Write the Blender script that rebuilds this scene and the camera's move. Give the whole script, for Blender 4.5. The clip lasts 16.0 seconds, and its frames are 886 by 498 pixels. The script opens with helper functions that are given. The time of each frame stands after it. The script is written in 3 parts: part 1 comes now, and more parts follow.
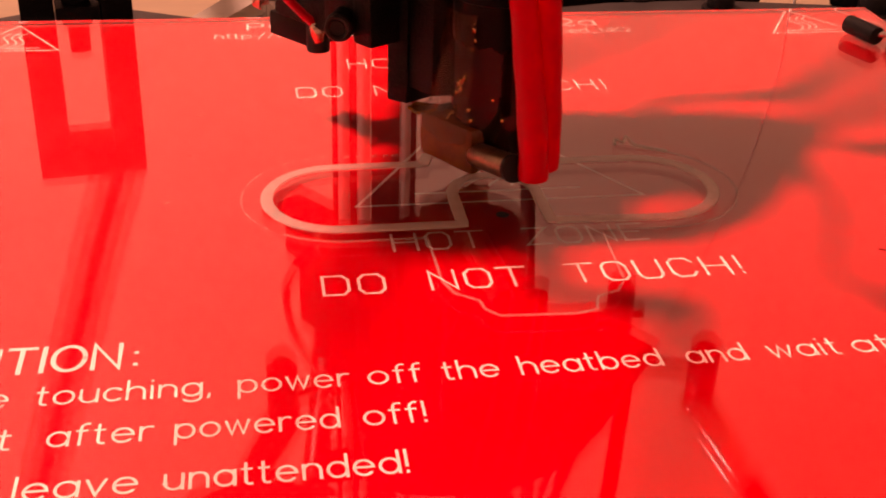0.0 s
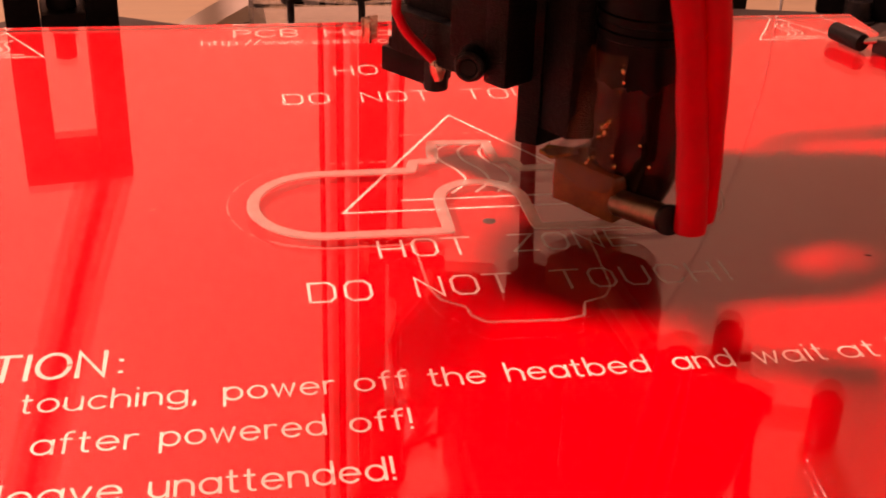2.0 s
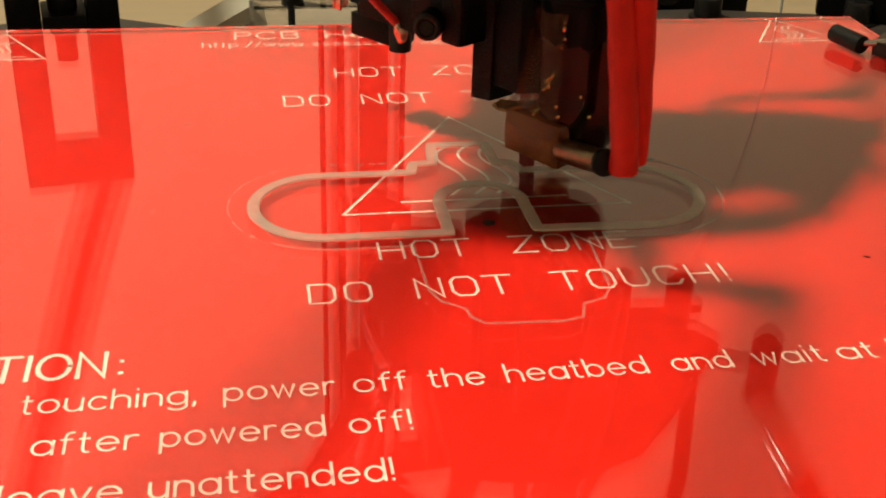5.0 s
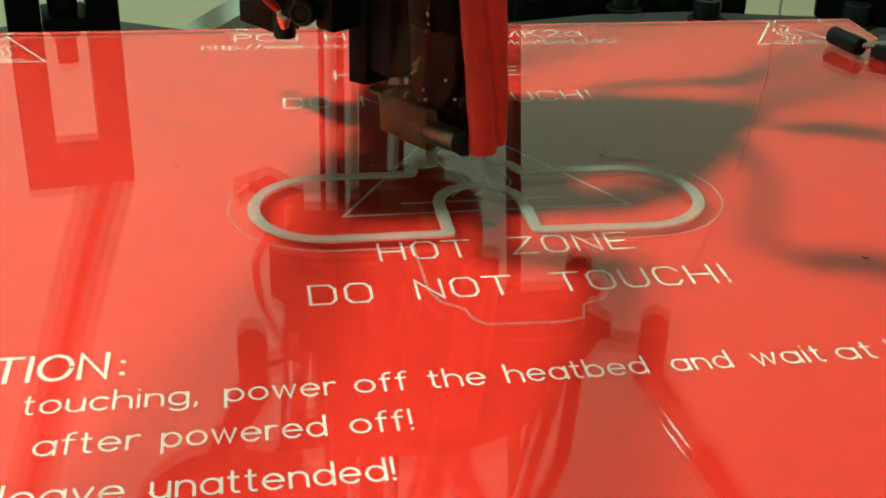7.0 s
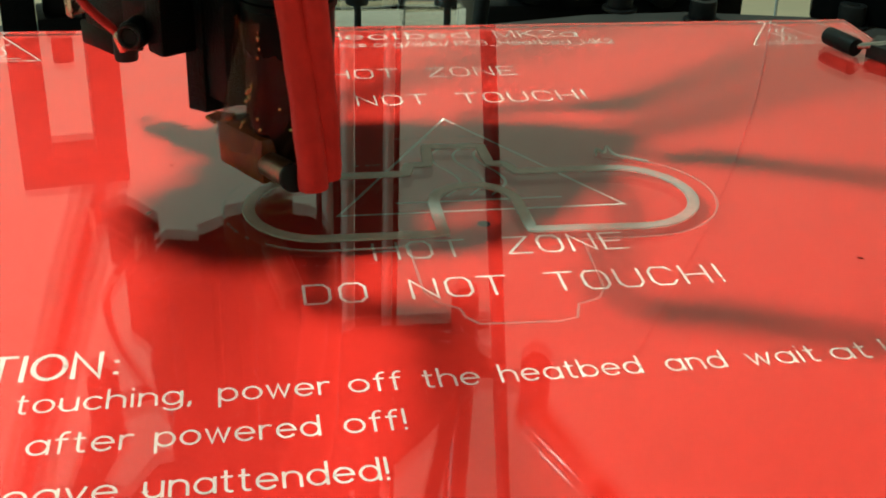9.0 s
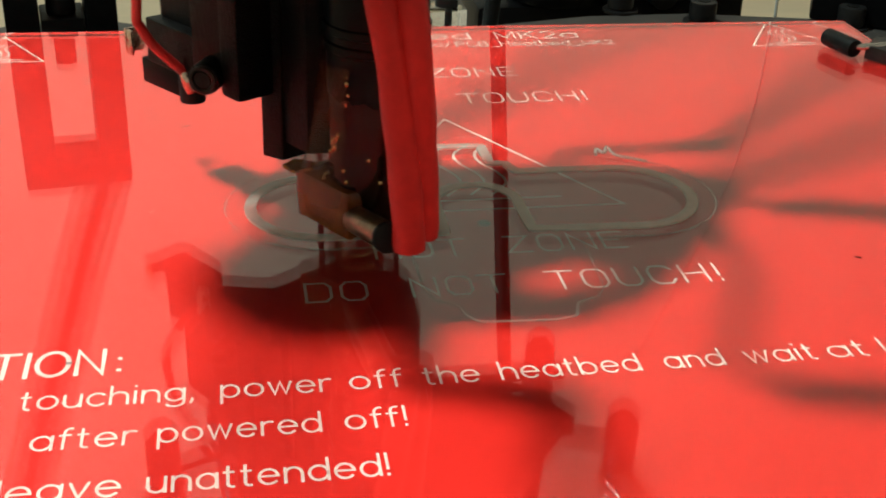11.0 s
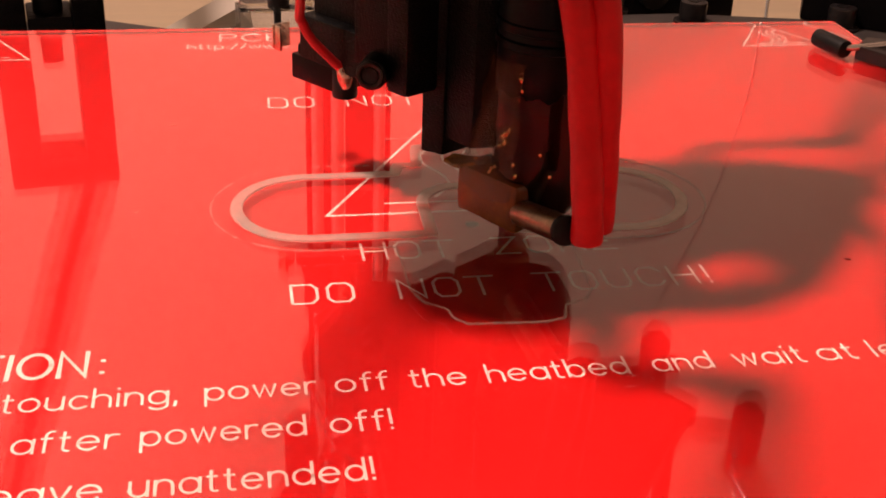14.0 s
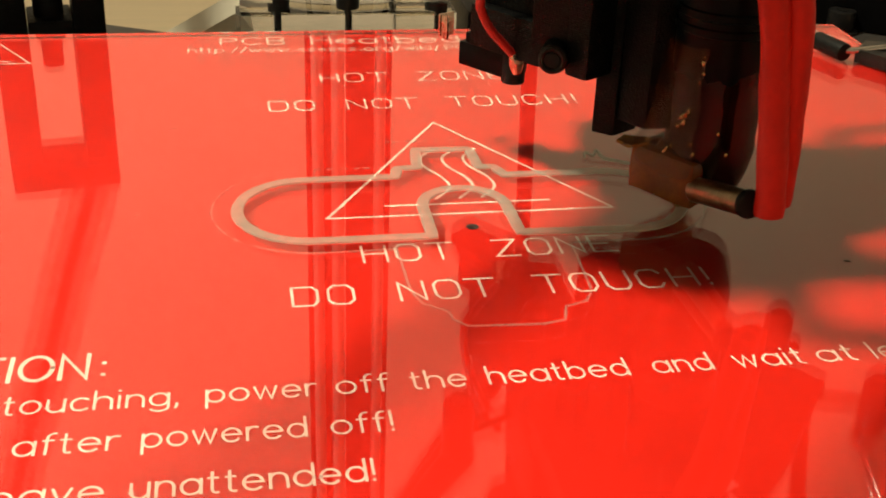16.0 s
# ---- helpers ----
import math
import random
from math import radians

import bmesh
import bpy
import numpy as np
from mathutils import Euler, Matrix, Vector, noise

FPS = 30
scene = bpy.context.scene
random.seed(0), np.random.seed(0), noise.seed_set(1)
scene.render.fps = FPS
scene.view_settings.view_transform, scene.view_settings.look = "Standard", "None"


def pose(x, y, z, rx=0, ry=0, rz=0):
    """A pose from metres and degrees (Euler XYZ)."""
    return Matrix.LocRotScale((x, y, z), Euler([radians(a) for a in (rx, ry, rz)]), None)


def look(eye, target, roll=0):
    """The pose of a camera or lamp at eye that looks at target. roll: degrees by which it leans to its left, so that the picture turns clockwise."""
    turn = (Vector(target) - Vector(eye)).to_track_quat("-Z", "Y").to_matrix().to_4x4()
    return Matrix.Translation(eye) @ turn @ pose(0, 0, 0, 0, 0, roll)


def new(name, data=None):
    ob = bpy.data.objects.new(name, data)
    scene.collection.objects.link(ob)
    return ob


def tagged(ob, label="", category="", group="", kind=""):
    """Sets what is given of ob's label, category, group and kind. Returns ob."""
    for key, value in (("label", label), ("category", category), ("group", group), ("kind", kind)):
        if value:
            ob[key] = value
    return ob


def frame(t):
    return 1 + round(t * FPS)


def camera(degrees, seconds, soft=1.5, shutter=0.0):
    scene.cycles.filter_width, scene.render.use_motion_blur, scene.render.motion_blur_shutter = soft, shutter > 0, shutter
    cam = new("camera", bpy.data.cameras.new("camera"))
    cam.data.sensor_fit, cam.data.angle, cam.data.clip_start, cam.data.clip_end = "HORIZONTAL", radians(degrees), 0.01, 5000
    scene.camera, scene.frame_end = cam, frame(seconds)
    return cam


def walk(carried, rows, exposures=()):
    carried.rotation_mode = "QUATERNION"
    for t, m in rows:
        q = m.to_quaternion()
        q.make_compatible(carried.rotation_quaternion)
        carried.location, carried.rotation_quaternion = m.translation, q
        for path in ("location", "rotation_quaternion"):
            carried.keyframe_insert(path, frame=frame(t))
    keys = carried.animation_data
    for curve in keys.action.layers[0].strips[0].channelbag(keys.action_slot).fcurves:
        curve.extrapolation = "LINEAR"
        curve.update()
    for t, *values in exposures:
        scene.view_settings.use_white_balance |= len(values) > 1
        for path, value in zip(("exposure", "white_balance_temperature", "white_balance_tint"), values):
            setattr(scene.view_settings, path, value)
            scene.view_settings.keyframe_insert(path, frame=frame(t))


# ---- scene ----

# ---------------------------------------------------------------- camera
MM = 0.001
CAMROWS = [
    (0, -38.11, -159.16, 83.54, -8.783, -28.050, -1.593),
    (0.5, -37.94, -159.00, 83.34, -8.874, -27.933, -1.647),
    (1, -37.76, -158.83, 83.30, -9.182, -27.816, -1.726),
    (1.5, -38.03, -158.97, 83.19, -9.264, -27.736, -1.727),
    (2, -37.80, -159.01, 83.37, -9.308, -27.705, -1.756),
    (2.5, -37.77, -159.54, 83.46, -9.100, -27.657, -1.655),
    (3, -37.87, -159.60, 83.48, -9.118, -27.655, -1.650),
    (3.5, -37.67, -159.52, 83.49, -9.137, -27.627, -1.706),
    (4, -37.62, -159.21, 83.49, -9.237, -27.683, -1.759),
    (6.5, -37.66, -159.93, 83.37, -9.244, -27.445, -1.711),
    (7, -37.91, -159.98, 83.47, -9.308, -27.458, -1.733),
    (7.5, -37.61, -160.00, 83.34, -9.408, -27.350, -1.826),
    (8, -37.55, -159.60, 83.32, -9.472, -27.449, -1.824),
    (10.5, -37.72, -161.14, 83.42, -9.319, -27.341, -1.903),
    (11, -37.68, -161.33, 83.46, -9.341, -27.321, -1.846),
    (11.5, -37.25, -160.39, 83.15, -9.305, -27.370, -1.861),
    (12, -37.01, -159.89, 83.11, -9.375, -27.431, -1.972),
    (12.5, -36.90, -159.60, 83.02, -9.473, -27.414, -2.147),
    (13, -36.93, -159.75, 83.16, -9.454, -27.431, -2.137),
    (13.5, -36.98, -160.10, 83.19, -9.595, -27.413, -2.076),
    (14, -36.86, -160.15, 83.18, -9.647, -27.359, -2.116),
    (14.5, -36.91, -160.39, 83.09, -9.554, -27.295, -2.046),
    (15, -37.02, -160.43, 83.06, -9.519, -27.291, -1.964),
    (15.5, -36.87, -160.56, 83.05, -9.569, -27.192, -2.014),
    (16, -36.97, -160.56, 83.07, -9.673, -27.152, -2.061),
]
cam = camera(40.0, 16.0, soft=1.8, shutter=0.5)
walk(cam, [(t, pose(x * MM, y * MM, z * MM, 90 + pitch, roll, yaw)) for t, x, y, z, yaw, pitch, roll in CAMROWS],
     exposures=[(0.0, 0.04, 9300, 80), (3.0, 0.02, 8300, 56), (4.2, -0.03, 7400, 18), (6.3, -0.1, 3850, -64), (8.2, -0.1, 3700, -60), (10.3, 0.0, 4150, -34), (11.4, 0.0, 4600, -28), (12.5, 0.01, 6200, 16), (14.0, -0.01, 6500, 26), (16.0, -0.06, 5900, -24)])

# ---------------------------------------------------------------- light
world = bpy.data.worlds.new("world")
scene.world = world
world.use_nodes = True
world.node_tree.nodes["Background"].inputs[0].default_value = (1.0, 0.62, 0.36, 1)
world.node_tree.nodes["Background"].inputs[1].default_value = 0.02


def area_lamp(name, eye, target, size, watts, colour):
    data = bpy.data.lights.new(name, "AREA")
    data.shape, data.size, data.energy, data.color = "DISK", size, watts, colour
    ob = new(name, data)
    ob.matrix_world = look(eye, target)
    return ob


area_lamp("ceiling_lamp", (-0.70, 0.06, 1.42), (0, 0.0, 0), 0.18, 22, (1.0, 0.76, 0.60))

# ---------------------------------------------------------------- materials


def mat(name, colour, rough=0.5, metal=0.0, spec=0.5, noise_scale=0.0, vary=0.0, bump=0.0, bump_scale=0.0, trans=0.0, ior=1.5, alpha=1.0, coat=0.0, stretch=(1, 1, 1), sheen=0.0):
    """A principled material with colour variation and fine relief, both in object space, scales in 1/m."""
    m = bpy.data.materials.new(name)
    m.use_nodes = True
    nt = m.node_tree
    b = nt.nodes["Principled BSDF"]
    b.inputs["Base Color"].default_value = (*colour, 1)
    b.inputs["Roughness"].default_value = rough
    b.inputs["Metallic"].default_value = metal
    b.inputs["Specular IOR Level"].default_value = spec
    b.inputs["Transmission Weight"].default_value = trans
    b.inputs["IOR"].default_value = ior
    b.inputs["Alpha"].default_value = alpha
    b.inputs["Coat Weight"].default_value = coat
    b.inputs["Sheen Weight"].default_value = sheen
    if vary or bump:
        tc = nt.nodes.new("ShaderNodeTexCoord")
        mp = nt.nodes.new("ShaderNodeMapping")
        mp.inputs["Scale"].default_value = stretch
        nt.links.new(tc.outputs["Object"], mp.inputs["Vector"])
    if vary:
        n = nt.nodes.new("ShaderNodeTexNoise")
        n.inputs["Scale"].default_value = noise_scale
        n.inputs["Detail"].default_value = 6
        n.inputs["Roughness"].default_value = 0.65
        nt.links.new(mp.outputs["Vector"], n.inputs["Vector"])
        r = nt.nodes.new("ShaderNodeValToRGB")
        r.color_ramp.elements[0].position, r.color_ramp.elements[1].position = 0.3, 0.7
        r.color_ramp.elements[0].color = (*[c * (1 - vary) for c in colour], 1)
        r.color_ramp.elements[1].color = (*[min(1, c * (1 + vary)) for c in colour], 1)
        nt.links.new(n.outputs["Fac"], r.inputs["Fac"])
        nt.links.new(r.outputs["Color"], b.inputs["Base Color"])
        rr = nt.nodes.new("ShaderNodeMapRange")
        rr.inputs["To Min"].default_value = max(0.0, rough * 0.8)
        rr.inputs["To Max"].default_value = min(1.0, rough * 1.25)
        nt.links.new(n.outputs["Fac"], rr.inputs["Value"])
        nt.links.new(rr.outputs["Result"], b.inputs["Roughness"])
    if bump:
        n2 = nt.nodes.new("ShaderNodeTexNoise")
        n2.inputs["Scale"].default_value = bump_scale
        n2.inputs["Detail"].default_value = 4
        nt.links.new(mp.outputs["Vector"], n2.inputs["Vector"])
        bp = nt.nodes.new("ShaderNodeBump")
        bp.inputs["Strength"].default_value = bump
        bp.inputs["Distance"].default_value = 0.0003
        nt.links.new(n2.outputs["Fac"], bp.inputs["Height"])
        nt.links.new(bp.outputs["Normal"], b.inputs["Normal"])
    return m


def printed_plastic(name, colour, rough=0.42):
    """Black extruded plastic: fine horizontal layers and glittering grain."""
    m = mat(name, colour, rough, spec=0.15, noise_scale=900, vary=0.5, bump=0.8, bump_scale=2400)
    nt = m.node_tree
    b = nt.nodes["Principled BSDF"]
    tc = nt.nodes.new("ShaderNodeTexCoord")
    w = nt.nodes.new("ShaderNodeTexWave")
    w.wave_type, w.bands_direction = "BANDS", "Z"
    w.inputs["Scale"].default_value = 900
    w.inputs["Distortion"].default_value = 1.5
    nt.links.new(tc.outputs["Object"], w.inputs["Vector"])
    bp = nt.nodes.new("ShaderNodeBump")
    bp.inputs["Strength"].default_value, bp.inputs["Distance"].default_value = 0.35, 0.0001
    nt.links.new(w.outputs["Fac"], bp.inputs["Height"])
    old = b.inputs["Normal"].links[0].from_socket
    nt.links.new(old, bp.inputs["Normal"])
    nt.links.new(bp.outputs["Normal"], b.inputs["Normal"])
    return m


RED_MASK = mat("red_solder_mask", (0.48, 0.006, 0.0035), 0.5, spec=0.1, noise_scale=60, vary=0.05, bump=0.15, bump_scale=2500)
SILK = mat("white_silkscreen", (0.70, 0.48, 0.41), 0.6, noise_scale=400, vary=0.08)
GLASS = mat("float_glass", (1, 1, 1), 0.0, trans=1.0, ior=1.5)
NATURAL = mat("natural_plastic_line", (0.85, 0.78, 0.68), 0.35, noise_scale=500, vary=0.1, alpha=0.38)
BLACK_PRINT = printed_plastic("black_printed_plastic", (0.004, 0.0036, 0.0036))
BLACK_SMOOTH = mat("black_moulded_plastic", (0.004, 0.0036, 0.004), 0.32, spec=0.12, noise_scale=300, vary=0.3, bump=0.1, bump_scale=1500)
BLACK_RUBBER = mat("black_rubber", (0.006, 0.0055, 0.0055), 0.5, spec=0.3, noise_scale=300, vary=0.3, bump=0.2, bump_scale=1200)
BLACK_STEEL = mat("blackened_steel", (0.03, 0.027, 0.027), 0.35, metal=0.6, noise_scale=300, vary=0.3)
RED_SILICONE = mat("red_silicone_sleeve", (0.72, 0.009, 0.007), 0.5, spec=0.3, noise_scale=250, vary=0.12, bump=0.15, bump_scale=700)
RED_WIRE = mat("red_wire_insulation", (0.70, 0.02, 0.02), 0.35, noise_scale=300, vary=0.1)
KAPTON = mat("amber_polyimide_tape", (0.17, 0.05, 0.007), 0.24, spec=0.4, noise_scale=220, vary=0.45, bump=0.9, bump_scale=260, coat=0.1)
KAPTON_DARK = mat("amber_film_over_black", (0.007, 0.0026, 0.0012), 0.12, spec=0.35, noise_scale=160, vary=0.7, bump=0.8, bump_scale=170)
KAPTON_EDGE = mat("loose_amber_tape_edge", (0.34, 0.13, 0.012), 0.2, spec=0.5, noise_scale=300, vary=0.4, bump=0.8, bump_scale=300, alpha=0.75)
KAPTON_FILM = mat("thin_amber_film", (0.13, 0.036, 0.005), 0.14, spec=0.5, noise_scale=200, vary=0.7, bump=0.9, bump_scale=240, alpha=0.2)
# Bright gold for the beads that imitate highlights on the tape.
GLINT_GOLD = mat("gold_glint", (1.0, 0.84, 0.34), 0.09, metal=1.0, noise_scale=300, vary=0.1)
SKIRT = mat("thin_plastic_line", (0.85, 0.78, 0.68), 0.35, noise_scale=700, vary=0.2, alpha=0.17)
BRASS = mat("brass", (0.55, 0.38, 0.16), 0.25, metal=1.0, noise_scale=400, vary=0.15)
STEEL = mat("bright_steel", (0.62, 0.60, 0.58), 0.18, metal=1.0, noise_scale=500, vary=0.12)
COPPER = mat("tinned_copper", (0.80, 0.62, 0.50), 0.16, metal=1.0, noise_scale=900, vary=0.2, bump=0.6, bump_scale=900)
CARTRIDGE = mat("heater_cartridge_steel", (0.34, 0.26, 0.17), 0.3, metal=1.0, noise_scale=500, vary=0.3)
# Pale matt colour stands in for the steel rods' bright reflections.
ROD = mat("pale_rod_sheen", (0.86, 0.82, 0.78), 0.5, metal=0.0, noise_scale=400, vary=0.08, stretch=(1, 1, 0.02))
ACRYLIC = mat("clear_acrylic", (0.97, 0.95, 0.90), 0.03, trans=1.0, ior=1.49)
PLATE_DARK = mat("dark_grey_base_board", (0.055, 0.045, 0.04), 0.6, noise_scale=90, vary=0.25, bump=0.3, bump_scale=900)
WALL = mat("warm_painted_wall", (0.85, 0.76, 0.67), 0.8, noise_scale=3, vary=0.06, bump=0.2, bump_scale=120)
CEIL = mat("white_ceiling", (0.78, 0.74, 0.68), 0.85, noise_scale=4, vary=0.05)
TABLE = mat("pale_beech_table", (0.54, 0.42, 0.27), 0.45, noise_scale=8, vary=0.12, bump=0.15, bump_scale=200, stretch=(1, 9, 1))
FLOOR = mat("wood_floor", (0.28, 0.18, 0.10), 0.45, noise_scale=5, vary=0.2, stretch=(1, 8, 1))
PALE = mat("pale_beige_plastic", (0.62, 0.55, 0.44), 0.5, noise_scale=60, vary=0.06)
WHITE_CORD = mat("white_cord_jacket", (0.9, 0.87, 0.82), 0.35, noise_scale=200, vary=0.04)
# Layered round a tube to soften the edges of its reflection.
SOFT_SHELL = mat("see_through_dark_shell", (0.02, 0.018, 0.018), 0.7, noise_scale=500, vary=0.3, alpha=0.22)
BELT = mat("black_belt", (0.02, 0.018, 0.018), 0.6, noise_scale=300, vary=0.2)

# ---------------------------------------------------------------- mesh helpers (millimetres in, metres out)


def bm_box(x0, x1, y0, y1, z0, z1, bevel=0.0, segments=2):
    bm = bmesh.new()
    bmesh.ops.create_cube(bm, size=1)
    for v in bm.verts:
        v.co = Vector(((x0 + x1) / 2 + v.co.x * (x1 - x0), (y0 + y1) / 2 + v.co.y * (y1 - y0), (z0 + z1) / 2 + v.co.z * (z1 - z0)))
    if bevel:
        bmesh.ops.bevel(bm, geom=bm.edges[:], offset=bevel, segments=segments, affect="EDGES", profile=0.6)
    return bm


def bm_cyl(p, q, r0, r1=None, n=24, bevel=0.0):
    """A cylinder or cone from p to q."""
    r1 = r0 if r1 is None else r1
    p, q = Vector(p), Vector(q)
    bm = bmesh.new()
    bmesh.ops.create_cone(bm, cap_ends=True, segments=n, radius1=r0, radius2=r1, depth=(q - p).length)
    if bevel:
        rim = [e for e in bm.edges if abs(e.verts[0].co.z - e.verts[1].co.z) < 1e-6]
        bmesh.ops.bevel(bm, geom=rim, offset=bevel, segments=2, affect="EDGES", profile=0.6)
    m = (q - p).to_track_quat("Z", "Y").to_matrix().to_4x4()
    m.translation = (p + q) / 2
    bm.transform(m)
    return bm


def bm_tube(points, r, n=12, flat=1.0):
    """A round bar swept along points (a list of 3-vectors); r is a number or a list."""
    pts = [Vector(p) for p in points]
    bm = bmesh.new()
    rings = []
    up = Vector((0.13, 0.31, 0.94))
    for i, p in enumerate(pts):
        d = (pts[min(i + 1, len(pts) - 1)] - pts[max(i - 1, 0)]).normalized()
        side = d.cross(up)
        if side.length < 0.05:
            side = d.cross(Vector((1, 0, 0)))
        side.normalize()
        other = side.cross(d)
        rad = r[i] if isinstance(r, (list, tuple)) else r
        rings.append([bm.verts.new(p + (side * math.cos(a) + other * math.sin(a) * flat) * rad) for a in [2 * math.pi * k / n for k in range(n)]])
    for a, b in zip(rings, rings[1:]):
        for k in range(n):
            bm.faces.new((a[k], a[(k + 1) % n], b[(k + 1) % n], b[k]))
    bm.faces.new(list(reversed(rings[0])))
    bm.faces.new(rings[-1])
    return bm


def smooth_path(points, n=8):
    """Catmull-Rom through points."""
    pts = [Vector(p) for p in points]
    pts = [pts[0] * 2 - pts[1]] + pts + [pts[-1] * 2 - pts[-2]]
    out = []
    for i in range(1, len(pts) - 2):
        p0, p1, p2, p3 = pts[i - 1:i + 3]
        for k in range(n):
            t = k / n
            out.append(0.5 * ((2 * p1) + (p2 - p0) * t + (2 * p0 - 5 * p1 + 4 * p2 - p3) * t * t + (3 * p1 - p0 - 3 * p2 + p3) * t ** 3))
    out.append(pts[-2])
    return out


def bm_prism(outline, z0, z1, bevel=0.0):
    """A plate of the given outline (x, y) between two heights."""
    bm = bmesh.new()
    low = [bm.verts.new((x, y, z0)) for x, y in outline]
    high = [bm.verts.new((x, y, z1)) for x, y in outline]
    bm.faces.new(list(reversed(low)))
    bm.faces.new(high)
    n = len(outline)
    for k in range(n):
        bm.faces.new((low[k], low[(k + 1) % n], high[(k + 1) % n], high[k]))
    bmesh.ops.recalc_face_normals(bm, faces=bm.faces[:])
    if bevel:
        bmesh.ops.bevel(bm, geom=bm.edges[:], offset=bevel, segments=2, affect="EDGES", profile=0.6)
    return bm


def merge(*bms):
    out = bmesh.new()
    for b in bms:
        me = bpy.data.meshes.new("t")
        b.to_mesh(me)
        b.free()
        out.from_mesh(me)
        bpy.data.meshes.remove(me)
    return out


def moved(bm, m):
    bm.transform(m)
    return bm


def turned(bm, rx=0, ry=0, rz=0, at=(0, 0, 0)):
    bm.transform(Matrix.Translation(at) @ Euler([radians(a) for a in (rx, ry, rz)]).to_matrix().to_4x4())
    return bm


def part(name, bm, material, parent=None, label="", smooth=True):
    """Links a bmesh in millimetres as one mesh object under a thing or a part."""
    bmesh.ops.recalc_face_normals(bm, faces=bm.faces[:])
    bm.transform(Matrix.Scale(MM, 4))
    me = bpy.data.meshes.new(name)
    bm.to_mesh(me)
    bm.free()
    me.materials.append(material)
    ob = new(name, me)
    if smooth:
        for p in me.polygons:
            p.use_smooth = True
        me.set_sharp_from_angle(angle=radians(38))
    if parent is not None:
        ob.parent = parent
    if label:
        tagged(ob, label)
    return ob


def thing(name, label, category, group="", kind=""):
    return tagged(new(name), label, category, group, kind)

# ---------------------------------------------------------------- the room


def setting(name, bm, material, label, category):
    return tagged(part(name, bm, material, None, "", smooth=False), label, category, "", "structure")


TABLE_Z = -92.0
setting("floor", bm_box(-1700, 1700, -1700, 1700, -850, -830), FLOOR, "brown wooden floor under the table", "floor")
setting("ceiling", bm_box(-1700, 1700, -1700, 1700, 1560, 1580), CEIL, "plain off-white ceiling above the table", "ceiling")
setting("wall_north", bm_box(-1700, 1700, 1000, 1040, -830, 1560), WALL, "warm beige painted wall behind the printer", "wall")
setting("wall_south", bm_box(-1700, 1700, -1740, -1700, -830, 1560), WALL, "warm beige painted wall", "wall")
setting("wall_west", bm_box(-1740, -1700, -1700, 1040, -830, 1560), WALL, "warm beige painted wall", "wall")
setting("wall_east", bm_box(1700, 1740, -1700, 1040, -830, 1560), WALL, "warm beige painted wall", "wall")

table = thing("table", "pale beech table top carrying the printer", "table")
part("tabletop", bm_box(-700, 700, -420, 640, TABLE_Z - 28, TABLE_Z, 2), TABLE, table)
for sx in (-640, 640):
    for sy in (-360, 580):
        part("leg", bm_box(sx - 30, sx + 30, sy - 30, sy + 30, -830, TABLE_Z - 28, 2), TABLE, table)

# ---------------------------------------------------------------- printer base

base = thing("printer_base", "dark grey printer base board with pale legs on the table", "printer base")
part("base_board", bm_prism([(-120, -150), (120, -150), (165, -60), (165, 112), (124, 141), (84, 149), (56, 148), (27, 141), (18, 120), (-46, 120), (-50, 141), (-68, 150), (-92, 149), (-125, 128), (-165, 60), (-165, -60)], -16, -10, 0.4), PLATE_DARK, base)
for a, b in (((-64, 158, -26), (-32, 148, -5)), ((-40, 172, -34), (-22, 152, -14)), ((34, 176, -34), (92, 128, -20)), ((26, 190, -46), (80, 138, -34))):
    part("strut", merge(bm_cyl(a, b, 4.2, 4.2, 4, 0.4)), PALE, base, "pale beige diagonal strut")
for x, y in ((-110, -130), (110, -130), (150, 60), (-150, 60)):
    part("foot", bm_cyl((x, y, TABLE_Z), (x, y, -16), 9, 9, 24, 1), BLACK_RUBBER, base)


def socket_screw(x, y, z, r=3.6, h=6.0):
    s = thing("socket_screw", "black socket head screw with washer on the base board", "screw", "base screws")
    s.location = (x * MM, y * MM, z * MM)
    head = bm_cyl((0, 0, 0.8), (0, 0, h), r, r, 28, 0.5)
    part("head", head, BLACK_STEEL, s)
    ring = bmesh.new()
    bmesh.ops.create_cone(ring, cap_ends=True, segments=6, radius1=r * 0.5, radius2=r * 0.5, depth=0.3)
    part("hex_socket", moved(ring, Matrix.Translation((0, 0, h + 0.02))), BLACK_RUBBER, s)
    part("washer", bm_cyl((0, 0, 0), (0, 0, 0.8), r * 1.35, r * 1.35, 28, 0.2), BLACK_STEEL, s)
    return s


for x, y in ((85, 140), (124, 133), (66, 152)):
    socket_screw(x, y, -10)

